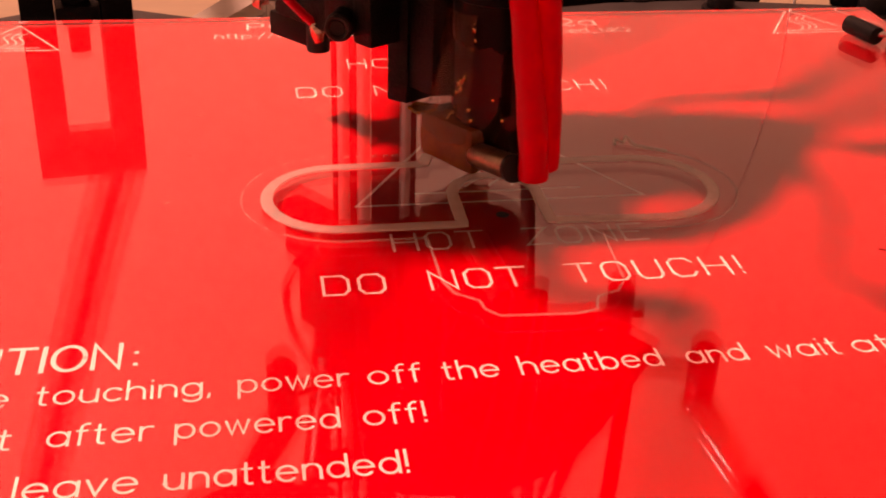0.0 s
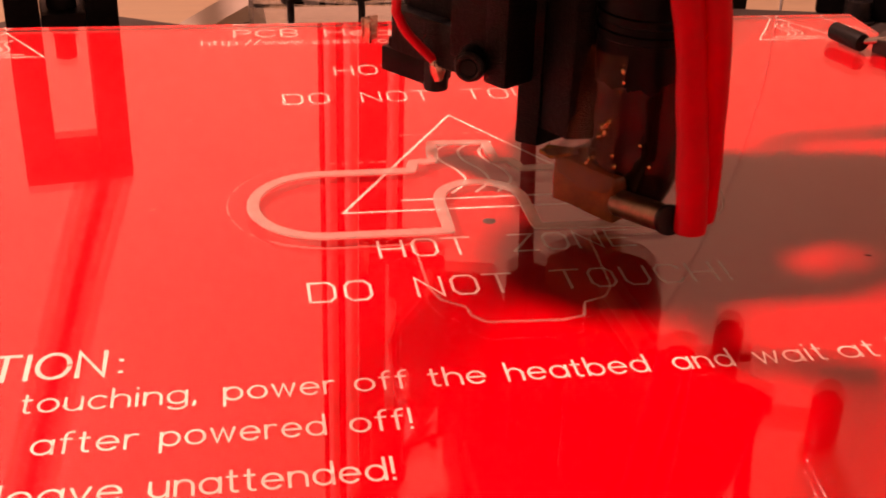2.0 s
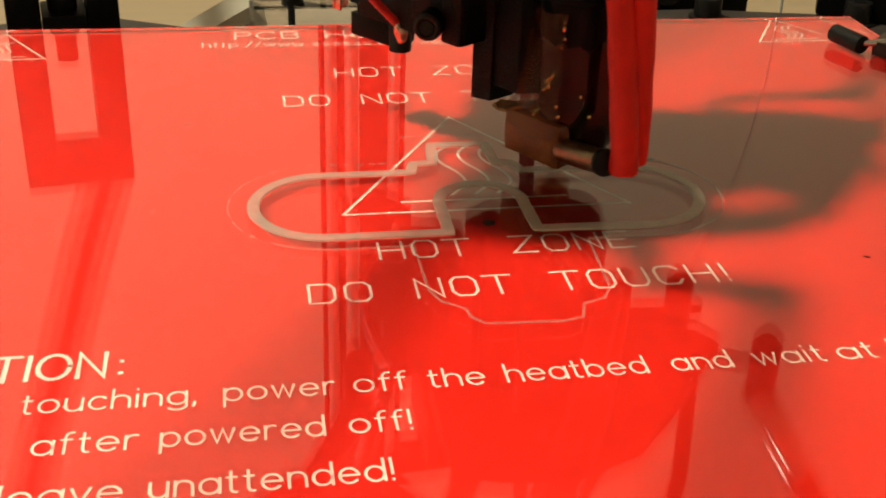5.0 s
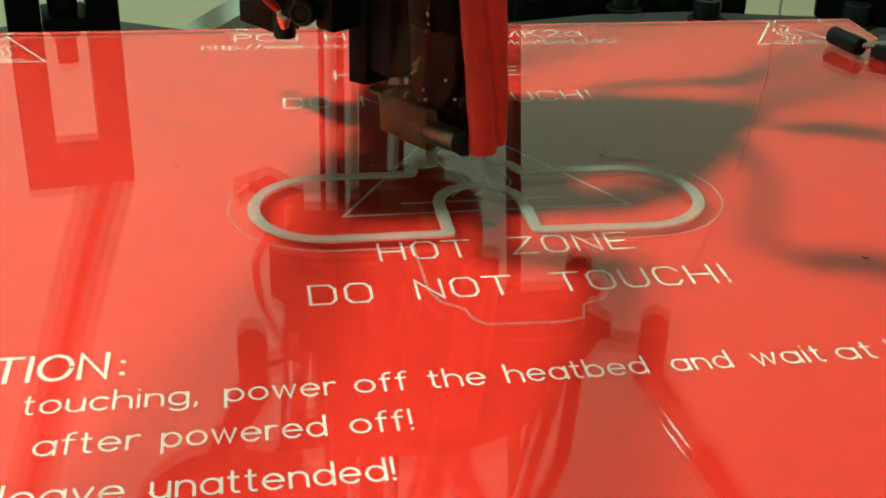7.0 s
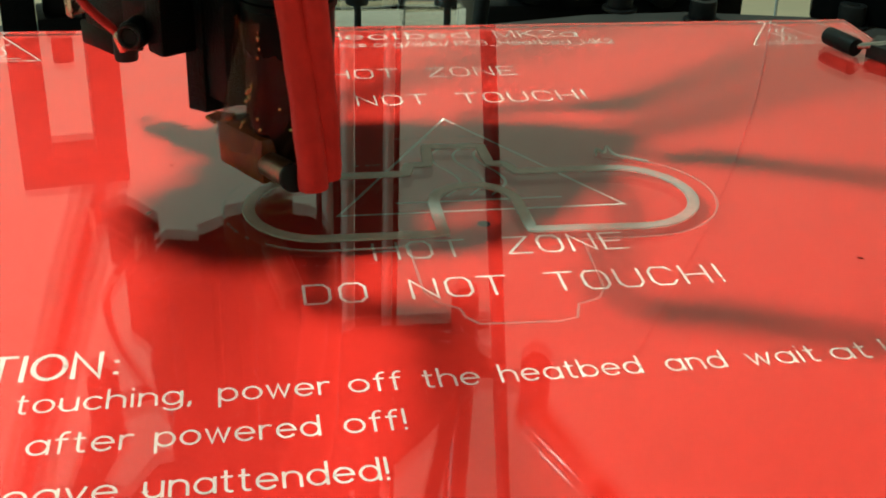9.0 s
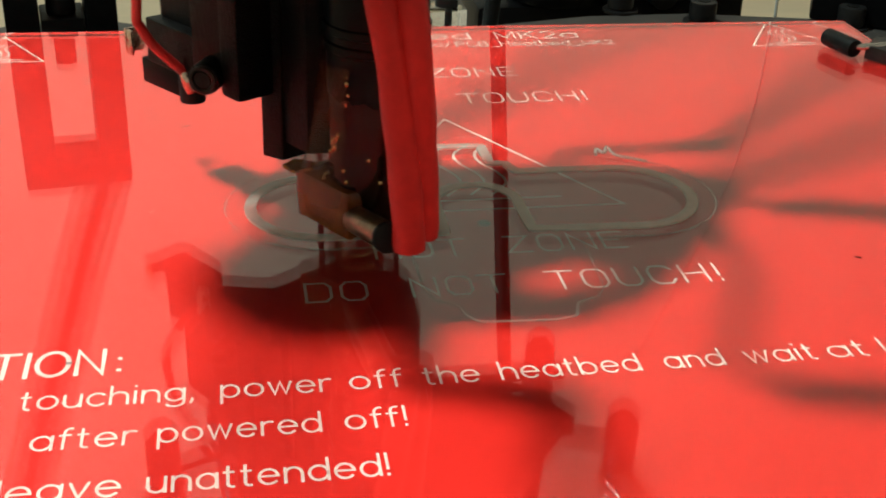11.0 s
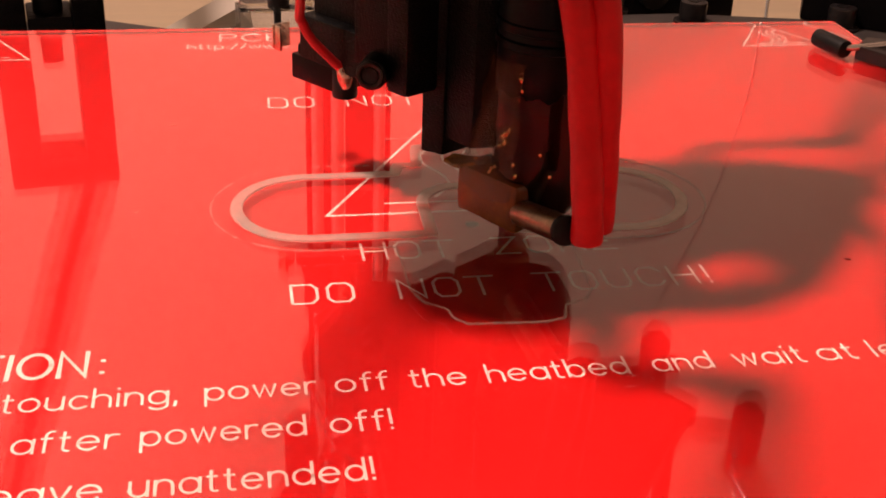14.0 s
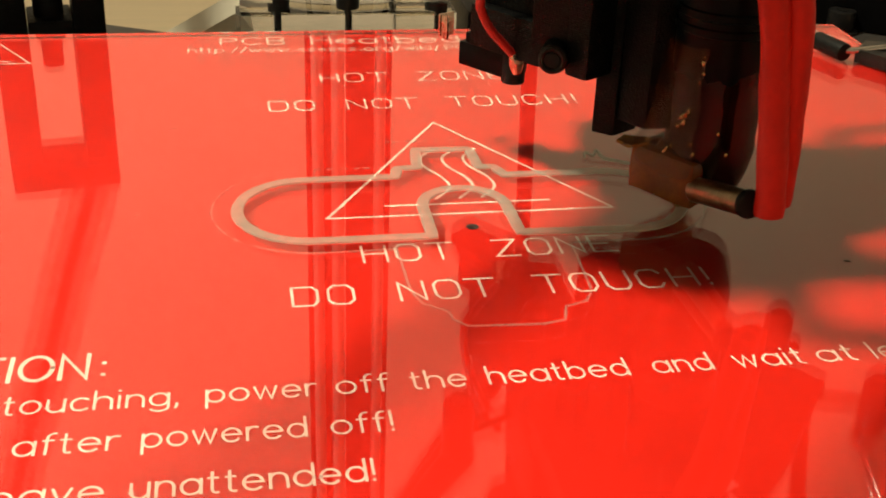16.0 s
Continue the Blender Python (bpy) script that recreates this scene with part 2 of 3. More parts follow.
# rear tower foot: clear stacked acrylic with bolts
tower_foot = thing("tower_foot", "clear stacked acrylic tower foot with black bolts", "tower foot")
for k in range(3):
    part("acrylic_plate", bm_box(-38 + k * 1.5, 22 - k, 128 + k * 3, 176, -26 + k * 8.4, -26 + k * 8.4 + 5.6, 0.4), ACRYLIC, tower_foot).visible_shadow = False
part("acrylic_block", bm_box(-34, -26, 132, 146, -9, 0, 0.4), ACRYLIC, tower_foot).visible_shadow = False
part("acrylic_block", bm_box(4, 17, 131, 146, -9, 0, 0.4), ACRYLIC, tower_foot).visible_shadow = False
for x in (-24.5, -7, 15):
    part("bolt", merge(bm_cyl((x, 140, -34), (x, 140, -2), 0.9, 0.9, 16), bm_cyl((x, 140, -4.2), (x, 140, 1.5), 2.9, 2.9, 24, 0.4)), BLACK_STEEL, tower_foot, "black cap bolt through the acrylic")
    part("spacer", bm_cyl((x + 4, 143, -20.2), (x + 4, 143, -9.4), 2.6, 2.6, 20, 0.2), STEEL, tower_foot)

tower = thing("rear_tower", "rear tower of two chromed rods and a black belt", "tower")
for x, r in ((-13.7, 1.7), (-8.1, 2.0), (3.8, 1.5)):
    part("rod", bm_cyl((x, 158, -3.6), (x, 158, 640), r, r, 32), ROD, tower, "steel guide rod, its bright sheen put into a pale colour")
for x, r in ((-16.1, 0.8), (-10.9, 1.15), (6.2, 0.8)):
    part("cable", bm_cyl((x, 158, -3.6), (x, 158, 640), r, r, 16), BLACK_RUBBER, tower, "thin black cable beside the rods")
part("belt", bm_box(-5.8, 2.1, 157, 158.5, -3.6, 640, 0.2), BELT, tower)

# upright black bracket behind the bed
bracket = thing("upright_bracket", "black printed upright bracket with a square opening", "bracket")
for x0, x1 in ((-91, -83.4), (-73.2, -66)):
    part("post", bm_box(x0, x1, 122, 138, -10, 38, 0.6), BLACK_PRINT, bracket)
part("crossbar", bm_box(-91, -66, 122, 138, 38.1, 45.5, 0.6), BLACK_PRINT, bracket)
part("base_block", bm_box(-83.3, -73.3, 122, 136, -10, -1, 0.6), BLACK_PRINT, bracket)
part("bolt", merge(bm_cyl((-78.4, 128, -1), (-78.4, 128, 9), 3.4, 3.4, 24, 0.3), bm_cyl((-78.4, 128, 9), (-78.4, 128, 15.5), 2.4, 2.4, 24, 0.3)), BLACK_RUBBER, bracket, "black bolt standing in the opening")

bracket.matrix_world = pose(-0.0785, 0.130, 0, 0, 0, 9) @ pose(0.0785, -0.130, 0)

# dark block beside the far corner, and a motor further back
corner_block = thing("corner_tower_foot", "matt black tower foot beside the bed corner", "tower foot")
part("body", bm_prism([(116, 141), (150, 118), (178, 150), (140, 190)], -9.9, 4, 1), BLACK_SMOOTH, corner_block)
motor = thing("stepper_motor", "black stepper motor standing behind the base board", "motor")
part("body", bm_box(30, 72, 172, 214, -92, -14, 3), BLACK_SMOOTH, motor)
part("flange", bm_cyl((56, 182, -14), (56, 182, 7), 15.5, 15.5, 40, 1.6), BLACK_SMOOTH, motor, "black round cover on the motor")
part("shaft", bm_cyl((56, 182, 7), (56, 182, 13), 2.5, 2.5, 20, 0.4), STEEL, motor)
case = thing("electronics_case", "matt black case standing behind the base board", "case")
part("body", bm_box(73, 107, 164, 205, TABLE_Z, 2, 1.5), BLACK_SMOOTH, case)
part("lid", bm_box(72.4, 107.6, 163.4, 205.6, 2.05, 5, 0.8), BLACK_PRINT, case)
part("knob", bm_cyl((81, 158.5, -8), (81, 164, -8), 4, 4, 24, 0.6), BLACK_STEEL, case)
cord = thing("white_cord", "thin off-white cord rising behind the base board", "cord")
part("cord_run", bm_tube(smooth_path([(127, 178, TABLE_Z + 0.9), (125, 178, -40), (123.7, 178, -16), (123.4, 178, 10), (122.9, 178, 33), (122.5, 178, 44), (120.3, 178, 60), (116.4, 178, 79), (107, 178, 108), (90, 178, 150)], 8), 0.45, 10), WHITE_CORD, cord)
# Added unseen tube: its stacked shells blur the dark band mirrored in the glass.
band_tube = thing("soft_band_tube", "unseen dark tube in see-through shells, added for a soft mirrored band", "cable")
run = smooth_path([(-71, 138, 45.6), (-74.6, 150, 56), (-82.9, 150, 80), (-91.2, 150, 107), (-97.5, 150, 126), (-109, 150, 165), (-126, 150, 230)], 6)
part("core", bm_tube(run, 1.6, 16), BLACK_RUBBER, band_tube)
part("inner_shell", bm_tube(run, 4.6, 18), SOFT_SHELL, band_tube)
part("outer_shell", bm_tube(run, [4.8 + 2.6 * min(1, k / 8) for k in range(len(run))], 20), SOFT_SHELL, band_tube)

# ---------------------------------------------------------------- heated bed, its print and glass
GLASS_TOP, BOARD_TOP = 1.2, -1.8


def ribbon(bm, pts, width, z, closed=False):
    """A flat printed stroke along 2D points, with mitred corners."""
    pts = [Vector((p[0], p[1])) for p in pts]
    n = len(pts)
    left, right = [], []
    for i, p in enumerate(pts):
        a = pts[i - 1] if (i or closed) else None
        b = pts[(i + 1) % n] if (i < n - 1 or closed) else None
        d1 = (p - a).normalized() if a is not None else (b - p).normalized()
        d2 = (b - p).normalized() if b is not None else d1
        m = d1 + d2
        m = m.normalized() if m.length > 1e-4 else Vector((-d1.y, d1.x))
        nrm = Vector((-m.y, m.x))
        k = width / 2 / max(0.42, abs(nrm.dot(Vector((-d1.y, d1.x)))))
        q = p.copy()
        if a is None:
            q -= d1 * width * 0.4
        if b is None:
            q += d2 * width * 0.4
        left.append(q + nrm * k)
        right.append(q - nrm * k)
    vl = [bm.verts.new((v.x, v.y, z)) for v in left]
    vr = [bm.verts.new((v.x, v.y, z)) for v in right]
    for i in range(n if closed else n - 1):
        j = (i + 1) % n
        bm.faces.new((vl[i], vr[i], vr[j], vl[j]))


def arc(cx, cy, rx, ry, a0, a1, n=14):
    return [(cx + rx * math.cos(radians(a0 + (a1 - a0) * k / n)), cy + ry * math.sin(radians(a0 + (a1 - a0) * k / n))) for k in range(n + 1)]


# strokes of the block capitals: cells 1 wide, 1 high, chamfered corners
C = 0.22
OCT = [(C, 0), (1 - C, 0), (1, C), (1, 1 - C), (1 - C, 1), (C, 1), (0, 1 - C), (0, C), (C, 0)]
BLOCK = {
    "D": [[(0, 0), (0, 1), (1 - C, 1), (1, 1 - C), (1, C), (1 - C, 0), (0, 0)]],
    "O": [OCT],
    "N": [[(0, 0), (0, 1), (1, 0), (1, 1)]],
    "T": [[(0.5, 0), (0.5, 1)], [(-0.08, 1), (1.08, 1)]],
    "U": [[(0, 1), (0, C), (C, 0), (1 - C, 0), (1, C), (1, 1)]],
    "C": [[(1, 1 - C), (1 - C, 1), (C, 1), (0, 1 - C), (0, C), (C, 0), (1 - C, 0), (1, C)]],
    "H": [[(0, 0), (0, 1)], [(1, 0), (1, 1)], [(0, 0.5), (1, 0.5)]],
    "Z": [[(0, 1), (1, 1), (0, 0), (1, 0)]],
    "E": [[(1, 1), (0, 1), (0, 0), (1, 0)], [(0, 0.5), (0.75, 0.5)]],
    "!": [[(0.1, 1), (0.1, 0.3)], [(0.1, 0.07), (0.1, 0.0)]],
}
# strokes of the round letters: x-height 0.66, ascender 1, with each one's width
X = 0.66
BOWL = arc(0.36, 0.33, 0.36, 0.33, 0, 360, 22)
ROUND = {
    "a": (0.72, [BOWL, [(0.72, X), (0.72, 0)]]),
    "b": (0.72, [BOWL, [(0, 1), (0, 0)]]),
    "c": (0.62, [arc(0.36, 0.33, 0.36, 0.33, 45, 315, 18)]),
    "d": (0.72, [BOWL, [(0.72, 1), (0.72, 0)]]),
    "e": (0.72, [[(0.02, 0.35), (0.72, 0.35)] + arc(0.36, 0.33, 0.36, 0.33, 5, 318, 20)]),
    "f": (0.38, [[(0.14, 0), (0.14, 0.78)] + arc(0.36, 0.78, 0.22, 0.22, 170, 75, 6), [(0, X), (0.36, X)]]),
    "g": (0.72, [BOWL, [(0.72, X), (0.72, -0.08)] + arc(0.36, -0.08, 0.36, 0.22, -10, -150, 10)]),
    "h": (0.66, [[(0, 1), (0, 0)], [(0, 0.34)] + arc(0.33, 0.38, 0.33, 0.28, 165, 0, 10) + [(0.66, 0)]]),
    "i": (0.05, [[(0.02, X), (0.02, 0)], [(0.02, 0.92), (0.02, 0.96)]]),
    "k": (0.58, [[(0, 1), (0, 0)], [(0.52, X), (0, 0.24)], [(0.18, 0.38), (0.58, 0)]]),
    "l": (0.05, [[(0.02, 1), (0.02, 0)]]),
    "n": (0.64, [[(0, X), (0, 0)], [(0, 0.34)] + arc(0.32, 0.38, 0.32, 0.28, 165, 0, 10) + [(0.64, 0)]]),
    "o": (0.74, [arc(0.37, 0.33, 0.37, 0.33, 0, 360, 22)]),
    "p": (0.72, [BOWL, [(0, X), (0, -0.3)]]),
    "r": (0.42, [[(0, X), (0, 0)], [(0, 0.34)] + arc(0.30, 0.36, 0.30, 0.30, 165, 65, 7)]),
    "s": (0.56, [arc(0.28, 0.49, 0.25, 0.17, 30, 250, 9) + arc(0.28, 0.17, 0.28, 0.17, 80, -150, 9)]),
    "t": (0.38, [[(0.14, 0.92), (0.14, 0.16)] + arc(0.30, 0.16, 0.16, 0.16, 190, 290, 6), [(0, X), (0.34, X)]]),
    "u": (0.64, [[(0, X), (0, 0.28)] + arc(0.32, 0.28, 0.32, 0.28, 180, 345, 10), [(0.64, X), (0.64, 0)]]),
    "v": (0.60, [[(0, X), (0.30, 0), (0.60, X)]]),
    "w": (0.92, [[(0, X), (0.23, 0), (0.46, X), (0.69, 0), (0.92, X)]]),
    ",": (0.08, [[(0.06, 0.06), (0.05, -0.04), (0, -0.16)]]),
    ".": (0.06, [[(0.02, 0.0), (0.02, 0.05)]]),
    ":": (0.10, [[(0.04, 0.10), (0.06, 0.10)], [(0.04, 0.58), (0.06, 0.58)]]),
    "!": (0.06, [[(0.03, 1), (0.03, 0.28)], [(0.03, 0.0), (0.03, 0.05)]]),
    "/": (0.50, [[(0, -0.1), (0.5, 1)]]),
    "_": (0.70, [[(0, -0.12), (0.7, -0.12)]]),
    "2": (0.66, [arc(0.33, 0.70, 0.31, 0.30, 160, -35, 10) + [(0, 0), (0.66, 0)]]),
    "A": (0.90, [[(0, 0), (0.45, 1), (0.90, 0)], [(0.17, 0.36), (0.73, 0.36)]]),
    "B": (0.72, [[(0, 0), (0, 1), (0.46, 1)] + arc(0.46, 0.76, 0.24, 0.24, 90, -90, 8) + arc(0.46, 0.26, 0.26, 0.26, 90, -90, 8) + [(0, 0)], [(0, 0.52), (0.46, 0.52)]]),
    "C": (0.86, [arc(0.46, 0.5, 0.46, 0.5, 40, 320, 18)]),
    "H": (0.80, [[(0, 0), (0, 1)], [(0.8, 0), (0.8, 1)], [(0, 0.52), (0.8, 0.52)]]),
    "I": (0.05, [[(0.02, 0), (0.02, 1)]]),
    "K": (0.76, [[(0, 0), (0, 1)], [(0.72, 1), (0, 0.36)], [(0.26, 0.58), (0.76, 0)]]),
    "M": (0.86, [[(0, 0), (0, 1), (0.43, 0.1), (0.86, 1), (0.86, 0)]]),
    "N": (0.80, [[(0, 0), (0, 1), (0.8, 0), (0.8, 1)]]),
    "O": (0.98, [arc(0.49, 0.5, 0.49, 0.5, 0, 360, 26)]),
    "P": (0.70, [[(0, 0), (0, 1), (0.44, 1)] + arc(0.44, 0.74, 0.26, 0.26, 90, -90, 9) + [(0, 0.48)]]),
    "T": (0.80, [[(0.4, 0), (0.4, 1)], [(0, 1), (0.8, 1)]]),
    "U": (0.80, [[(0, 1), (0, 0.36)] + arc(0.4, 0.36, 0.4, 0.36, 180, 360, 12) + [(0.8, 1)]]),
}

bed = thing("heated_bed", "red circuit board heated bed with white lettering", "heated bed")
SILK_Z = BOARD_TOP + 0.02
part("board", turned(bm_box(-105.6, 105.6, -107, 104.4, BOARD_TOP - 1.6, BOARD_TOP, 0.15), rz=-0.5), RED_MASK, bed)


def strokes_part(name, lines, width, label=""):
    bm = bmesh.new()
    for k, pts in enumerate(lines):
        loop = len(pts) == 3 and name == "hot_surface_sign"
        ribbon(bm, pts, width, SILK_Z + 0.007 * (k % 4), loop)
    for f in bm.faces:
        if f.normal.z < 0:
            f.normal_flip()
    return part(name, bm, SILK, bed, label, smooth=False)


def block_line(text, x, y, h=5.15, wide=3.5, step=4.97, width=0.42):
    out = []
    for k, ch in enumerate(text):
        for s in BLOCK.get(ch, ()):
            out.append([(x + 0.45 + k * step + p[0] * wide, y + p[1] * h) for p in s])
    strokes_part("lettering", out, width, "white block letters " + text.lower().replace("!", ""))


def round_word(text, x0, x1, y, h, gap=0.27):
    """A word laid out between x0 and x1."""
    total = sum(ROUND[c][0] for c in text) + gap * (len(text) - 1)
    k, x, out = (x1 - x0) / total, 0.0, []
    for ch in text:
        w, ss = ROUND[ch]
        out += [[(x0 + (x + p[0]) * k, y + p[1] * h) for p in s] for s in ss]
        x += w + gap
    return out


def round_line(words, y, h, width, label, slope=0.0):
    """A line of words; slope lowers it towards the right."""
    out = []
    for text, x0, x1 in words:
        out += [[(a, b - slope * (a + 39)) for a, b in s] for s in round_word(text, x0, x1, y, h)]
    strokes_part("lettering", out, width, label)


for y in (72.8, -4.5):
    block_line("HOT ZONE", -19.4, y)
for y in (57.6, -16.1):
    block_line("DO NOT TOUCH!", -30.4, y)
round_line([("PCB", -38.7, -25.1), ("Heatbed", -19.0, 13.8), ("MK2a", 20.0, 38.6)], 98.2, 4.9, 0.5, "white title lettering on the bed", 0.016)
round_line([("http://www.", -45.6, -23.4), (".org/wiki/", -8.8, 8.6), ("PCB_Heatbed_MK2", 10.0, 45.6)], 93.0, 3.3, 0.36, "small white web address lettering", 0.016)
bars = [[(x, 93.0), (x + 1.3, 93.0)] for x in (-22.2, -20.0, -17.8, -15.6, -13.4, -11.2)] + [[(x, 94.4), (x + 1.3, 94.4)] for x in (-22.2, -20.0, -17.8, -15.6, -13.4, -11.2)]
strokes_part("lettering", bars, 0.45, "short white bars within the web address")
round_line([("CAU", -84.0, -70.6), ("TION", -69.4, -56.0), (":", -54.3, -53.7)], -30.7, 5.4, 0.62, "white heading caution")
round_line([("before", -84.5, -68.2), ("touching,", -64.8, -44.9), ("power", -41.5, -28.4), ("off", -25.9, -19.6), ("the", -16.7, -9.9), ("heatbed", -7.0, 11.0), ("and", 14.5, 22.2), ("wait", 25.5, 34.8), ("at", 36.9, 42.0), ("least", 44.6, 56.0)], -37.6, 3.85, 0.35, "white warning line about touching")
round_line([("ot", -71.6, -66.6), ("after", -62.6, -51.2), ("powered", -48.6, -30.2), ("off!", -27.2, -20.1)], -45.7, 3.85, 0.35, "white warning line after powered off")
round_line([("leave", -65.0, -52.4), ("unattended!", -49.4, -23.3)], -54.6, 3.85, 0.37, "white warning line leave unattended")
strokes_part("lettering", [[(x, -62.0), (x, -60.4)] for x in (-39, -36.6, -34.6, -31.6, -28.6, -26, -23.2)], 0.55, "row of short white bars")


def heat_sign(cx, y0, half, label, width, bar_y=None):
    k = half / 23.1
    top = y0 + 2 * half * 0.846
    tri = [(cx - half, y0), (cx, top), (cx + half, y0)]
    waves = []
    for dx in (-5.2, -1.3, 2.4):
        waves.append([(cx + k * (dx + p[0]), y0 + k * p[1]) for p in
                      [(v.x, v.y) for v in smooth_path([(2.9, 26.0, 0), (0.2, 22.5, 0), (0.4, 18.5, 0), (2.6, 14.2, 0), (3.2, 9.8, 0), (0.2, 5.6, 0)], 6)]])
    strokes_part("hot_surface_sign", [tri] + waves + [[(cx - k * 13.4, y0 + k * 3.7), (cx + k * 13.4, y0 + k * 3.7)]], width, label)


heat_sign(0, 10.5, 23.1, "large white triangle with three heat waves", 0.5)
heat_sign(86.9, 88.6, 9.7, "small white triangle with heat waves", 0.42)
heat_sign(-86.9, 88.2, 9.7, "small white triangle with heat waves", 0.42)
strokes_part("corner_line", [[(99, 103.5), (105, 93)]], 0.4)
part("thermistor_hole", bm_cyl((-1, 5.6, BOARD_TOP), (-1, 5.6, BOARD_TOP + 0.03), 1.05, 1.05, 20), BLACK_RUBBER, bed, "small dark hole in the board centre")

glass = thing("glass_plate", "clear glass build plate lying on the red bed", "glass plate")
pane = part("pane", turned(bm_box(-105.2, 105.2, -107, 104.8, BOARD_TOP + 0.06, GLASS_TOP, 0.2), rz=-0.5), GLASS, glass, smooth=False)
pane.visible_shadow = False

# ---------------------------------------------------------------- first layer of the print


def offset_path(grow):
    """The outline of the part, grown outwards by so many millimetres."""
    g, r = grow, 11.1 + grow
    pts = arc(-25.8, 11.7, r, r, 180, 270, 18) + [(-8.1, 0.6 - g)]
    if g < 2:
        pts += [(-8.1 + g * 0.7, 0.9 - g)] if g else []
        pts += arc(-1.3, 10.8, 6.7 - g, 6.7 - g, 180, 0, 18) + [(5.5 - g, 0.7 - g)]
    pts += arc(23.2, 11.2, r, r, -90, 90, 30)
    pts += [(7.7 + g * 0.5, 22.2 + g), (6.4 + g * 0.8, 25.6 + g), (3.9 + g, 25.9 + g), (3.7 + g, 33.7 + g), (-5.8 - g, 34 + g), (-6.6 - g, 26.4 + g), (-10 - g * 0.8, 26.2 + g), (-10.8 - g * 0.6, 22.9 + g)]
    pts += arc(-25.8, 11.7, r, r, 90, 180, 18)[:-1]
    return pts


def bead(pts, width, height, closed=True, wobble=0.0, seed=3):
    """A squashed extruded line lying on the glass."""
    rng = random.Random(seed)
    n = len(pts)
    dense = []
    for i in range(n if closed else n - 1):
        a, b = Vector(pts[i]), Vector(pts[(i + 1) % n])
        m = max(1, int((b - a).length / 1.0))
        dense += [a.lerp(b, k / m) for k in range(m)]
    if not closed:
        dense.append(Vector(pts[-1]))
    bm = bmesh.new()
    n = len(dense)
    rings = []
    for i, p in enumerate(dense):
        a = dense[i - 1] if (i or closed) else p
        b = dense[(i + 1) % n] if (i < n - 1 or closed) else p
        d = (b - a).normalized()
        s = Vector((-d.y, d.x))
        w = width * (1 + wobble * rng.uniform(-1, 1))
        prof = [(-0.5, 0.0), (-0.46, 0.75), (-0.3, 1.0), (0.3, 1.0), (0.46, 0.75), (0.5, 0.0)]
        rings.append([bm.verts.new((p.x + s.x * w * q, p.y + s.y * w * q, GLASS_TOP + 0.01 + height * z)) for q, z in prof])
    for i in range(n if closed else n - 1):
        a, b = rings[i], rings[(i + 1) % n]
        for k in range(5):
            bm.faces.new((a[k], a[k + 1], b[k + 1], b[k]))
        bm.faces.new((a[5], a[0], b[0], b[5]))
    return bm


layer = thing("printed_outline", "translucent natural plastic first layer outline on the glass", "printed part")
part("perimeter", bead(offset_path(0.0), 2.0, 0.35, True, 0.05), NATURAL, layer)
part("skirt_line", bead(arc(-25.4, 12, 15.2, 15.2, 232, 270, 10) + [(-14, -3.1), (-13.8, -16), (-12.6, -19.5), (-9.6, -21.8), (-9.3, -24), (-7.6, -25.9), (2.6, -26.4), (5.6, -25.6), (6.6, -22.2), (9.8, -21), (11.4, -18.2), (12.3, -3.4)] + arc(23.2, 11.6, 15.0, 15.0, -90, 62, 26), 0.36, 0.16, False, 0.25), SKIRT, layer, "thin skirt line round the outline")
rng = random.Random(8)
dash = []
ring = arc(-25.4, 12, 15.4, 15.4, 95, 228, 26)
for k in range(0, 25):
    if rng.random() < 0.6:
        dash.append(bead([ring[k], ((ring[k][0] + ring[k + 1][0] * 2) / 3, (ring[k][1] + ring[k + 1][1] * 2) / 3)], 0.4, 0.12, False, 0.3, k))
for x in (-24, -21.8, -19.5, -17.2, -15.8, -10.6, -9.4, -7.2, -5.4, -3.6, -1.8, 0.6, 3.0):
    y = 27.0 if x < -12 else 38.2
    dash.append(bead([(x, y), (x + rng.uniform(0.5, 1.6), y + 0.1)], 0.4, 0.12, False, 0.3, 5))
for d in dash:
    part("skirt_dash", d, SKIRT, layer)
part("stray_curl", bm_tube(smooth_path([(23.0, 27.4, 1.6), (23.7, 29.6, 1.7), (24.5, 27.6, 1.9), (25.3, 28.8, 2.4), (26.2, 27.0, 1.7), (28.6, 25.6, 1.5), (31.4, 24.2, 1.4)], 6), 0.28, 8), NATURAL, layer, "stray curled thread of plastic")
for k, (x, y, l, a) in enumerate(((-47.5, 47.5, 1.8, 20), (-52, 12, 1.1, 40), (-88, 16, 0.8, 80), (52, -13.5, 1.0, -30), (-49, 30, 0.5, 10))):
    crumb = tagged(part("plastic_crumb", turned(bm_box(-l / 2, l / 2, -0.12, 0.12, 0, 0.15, 0.04), rz=a, at=(x, y, GLASS_TOP + 0.005)), NATURAL if k < 3 else BLACK_RUBBER), "tiny crumb of plastic lying on the glass", "crumb", "crumbs on the glass")

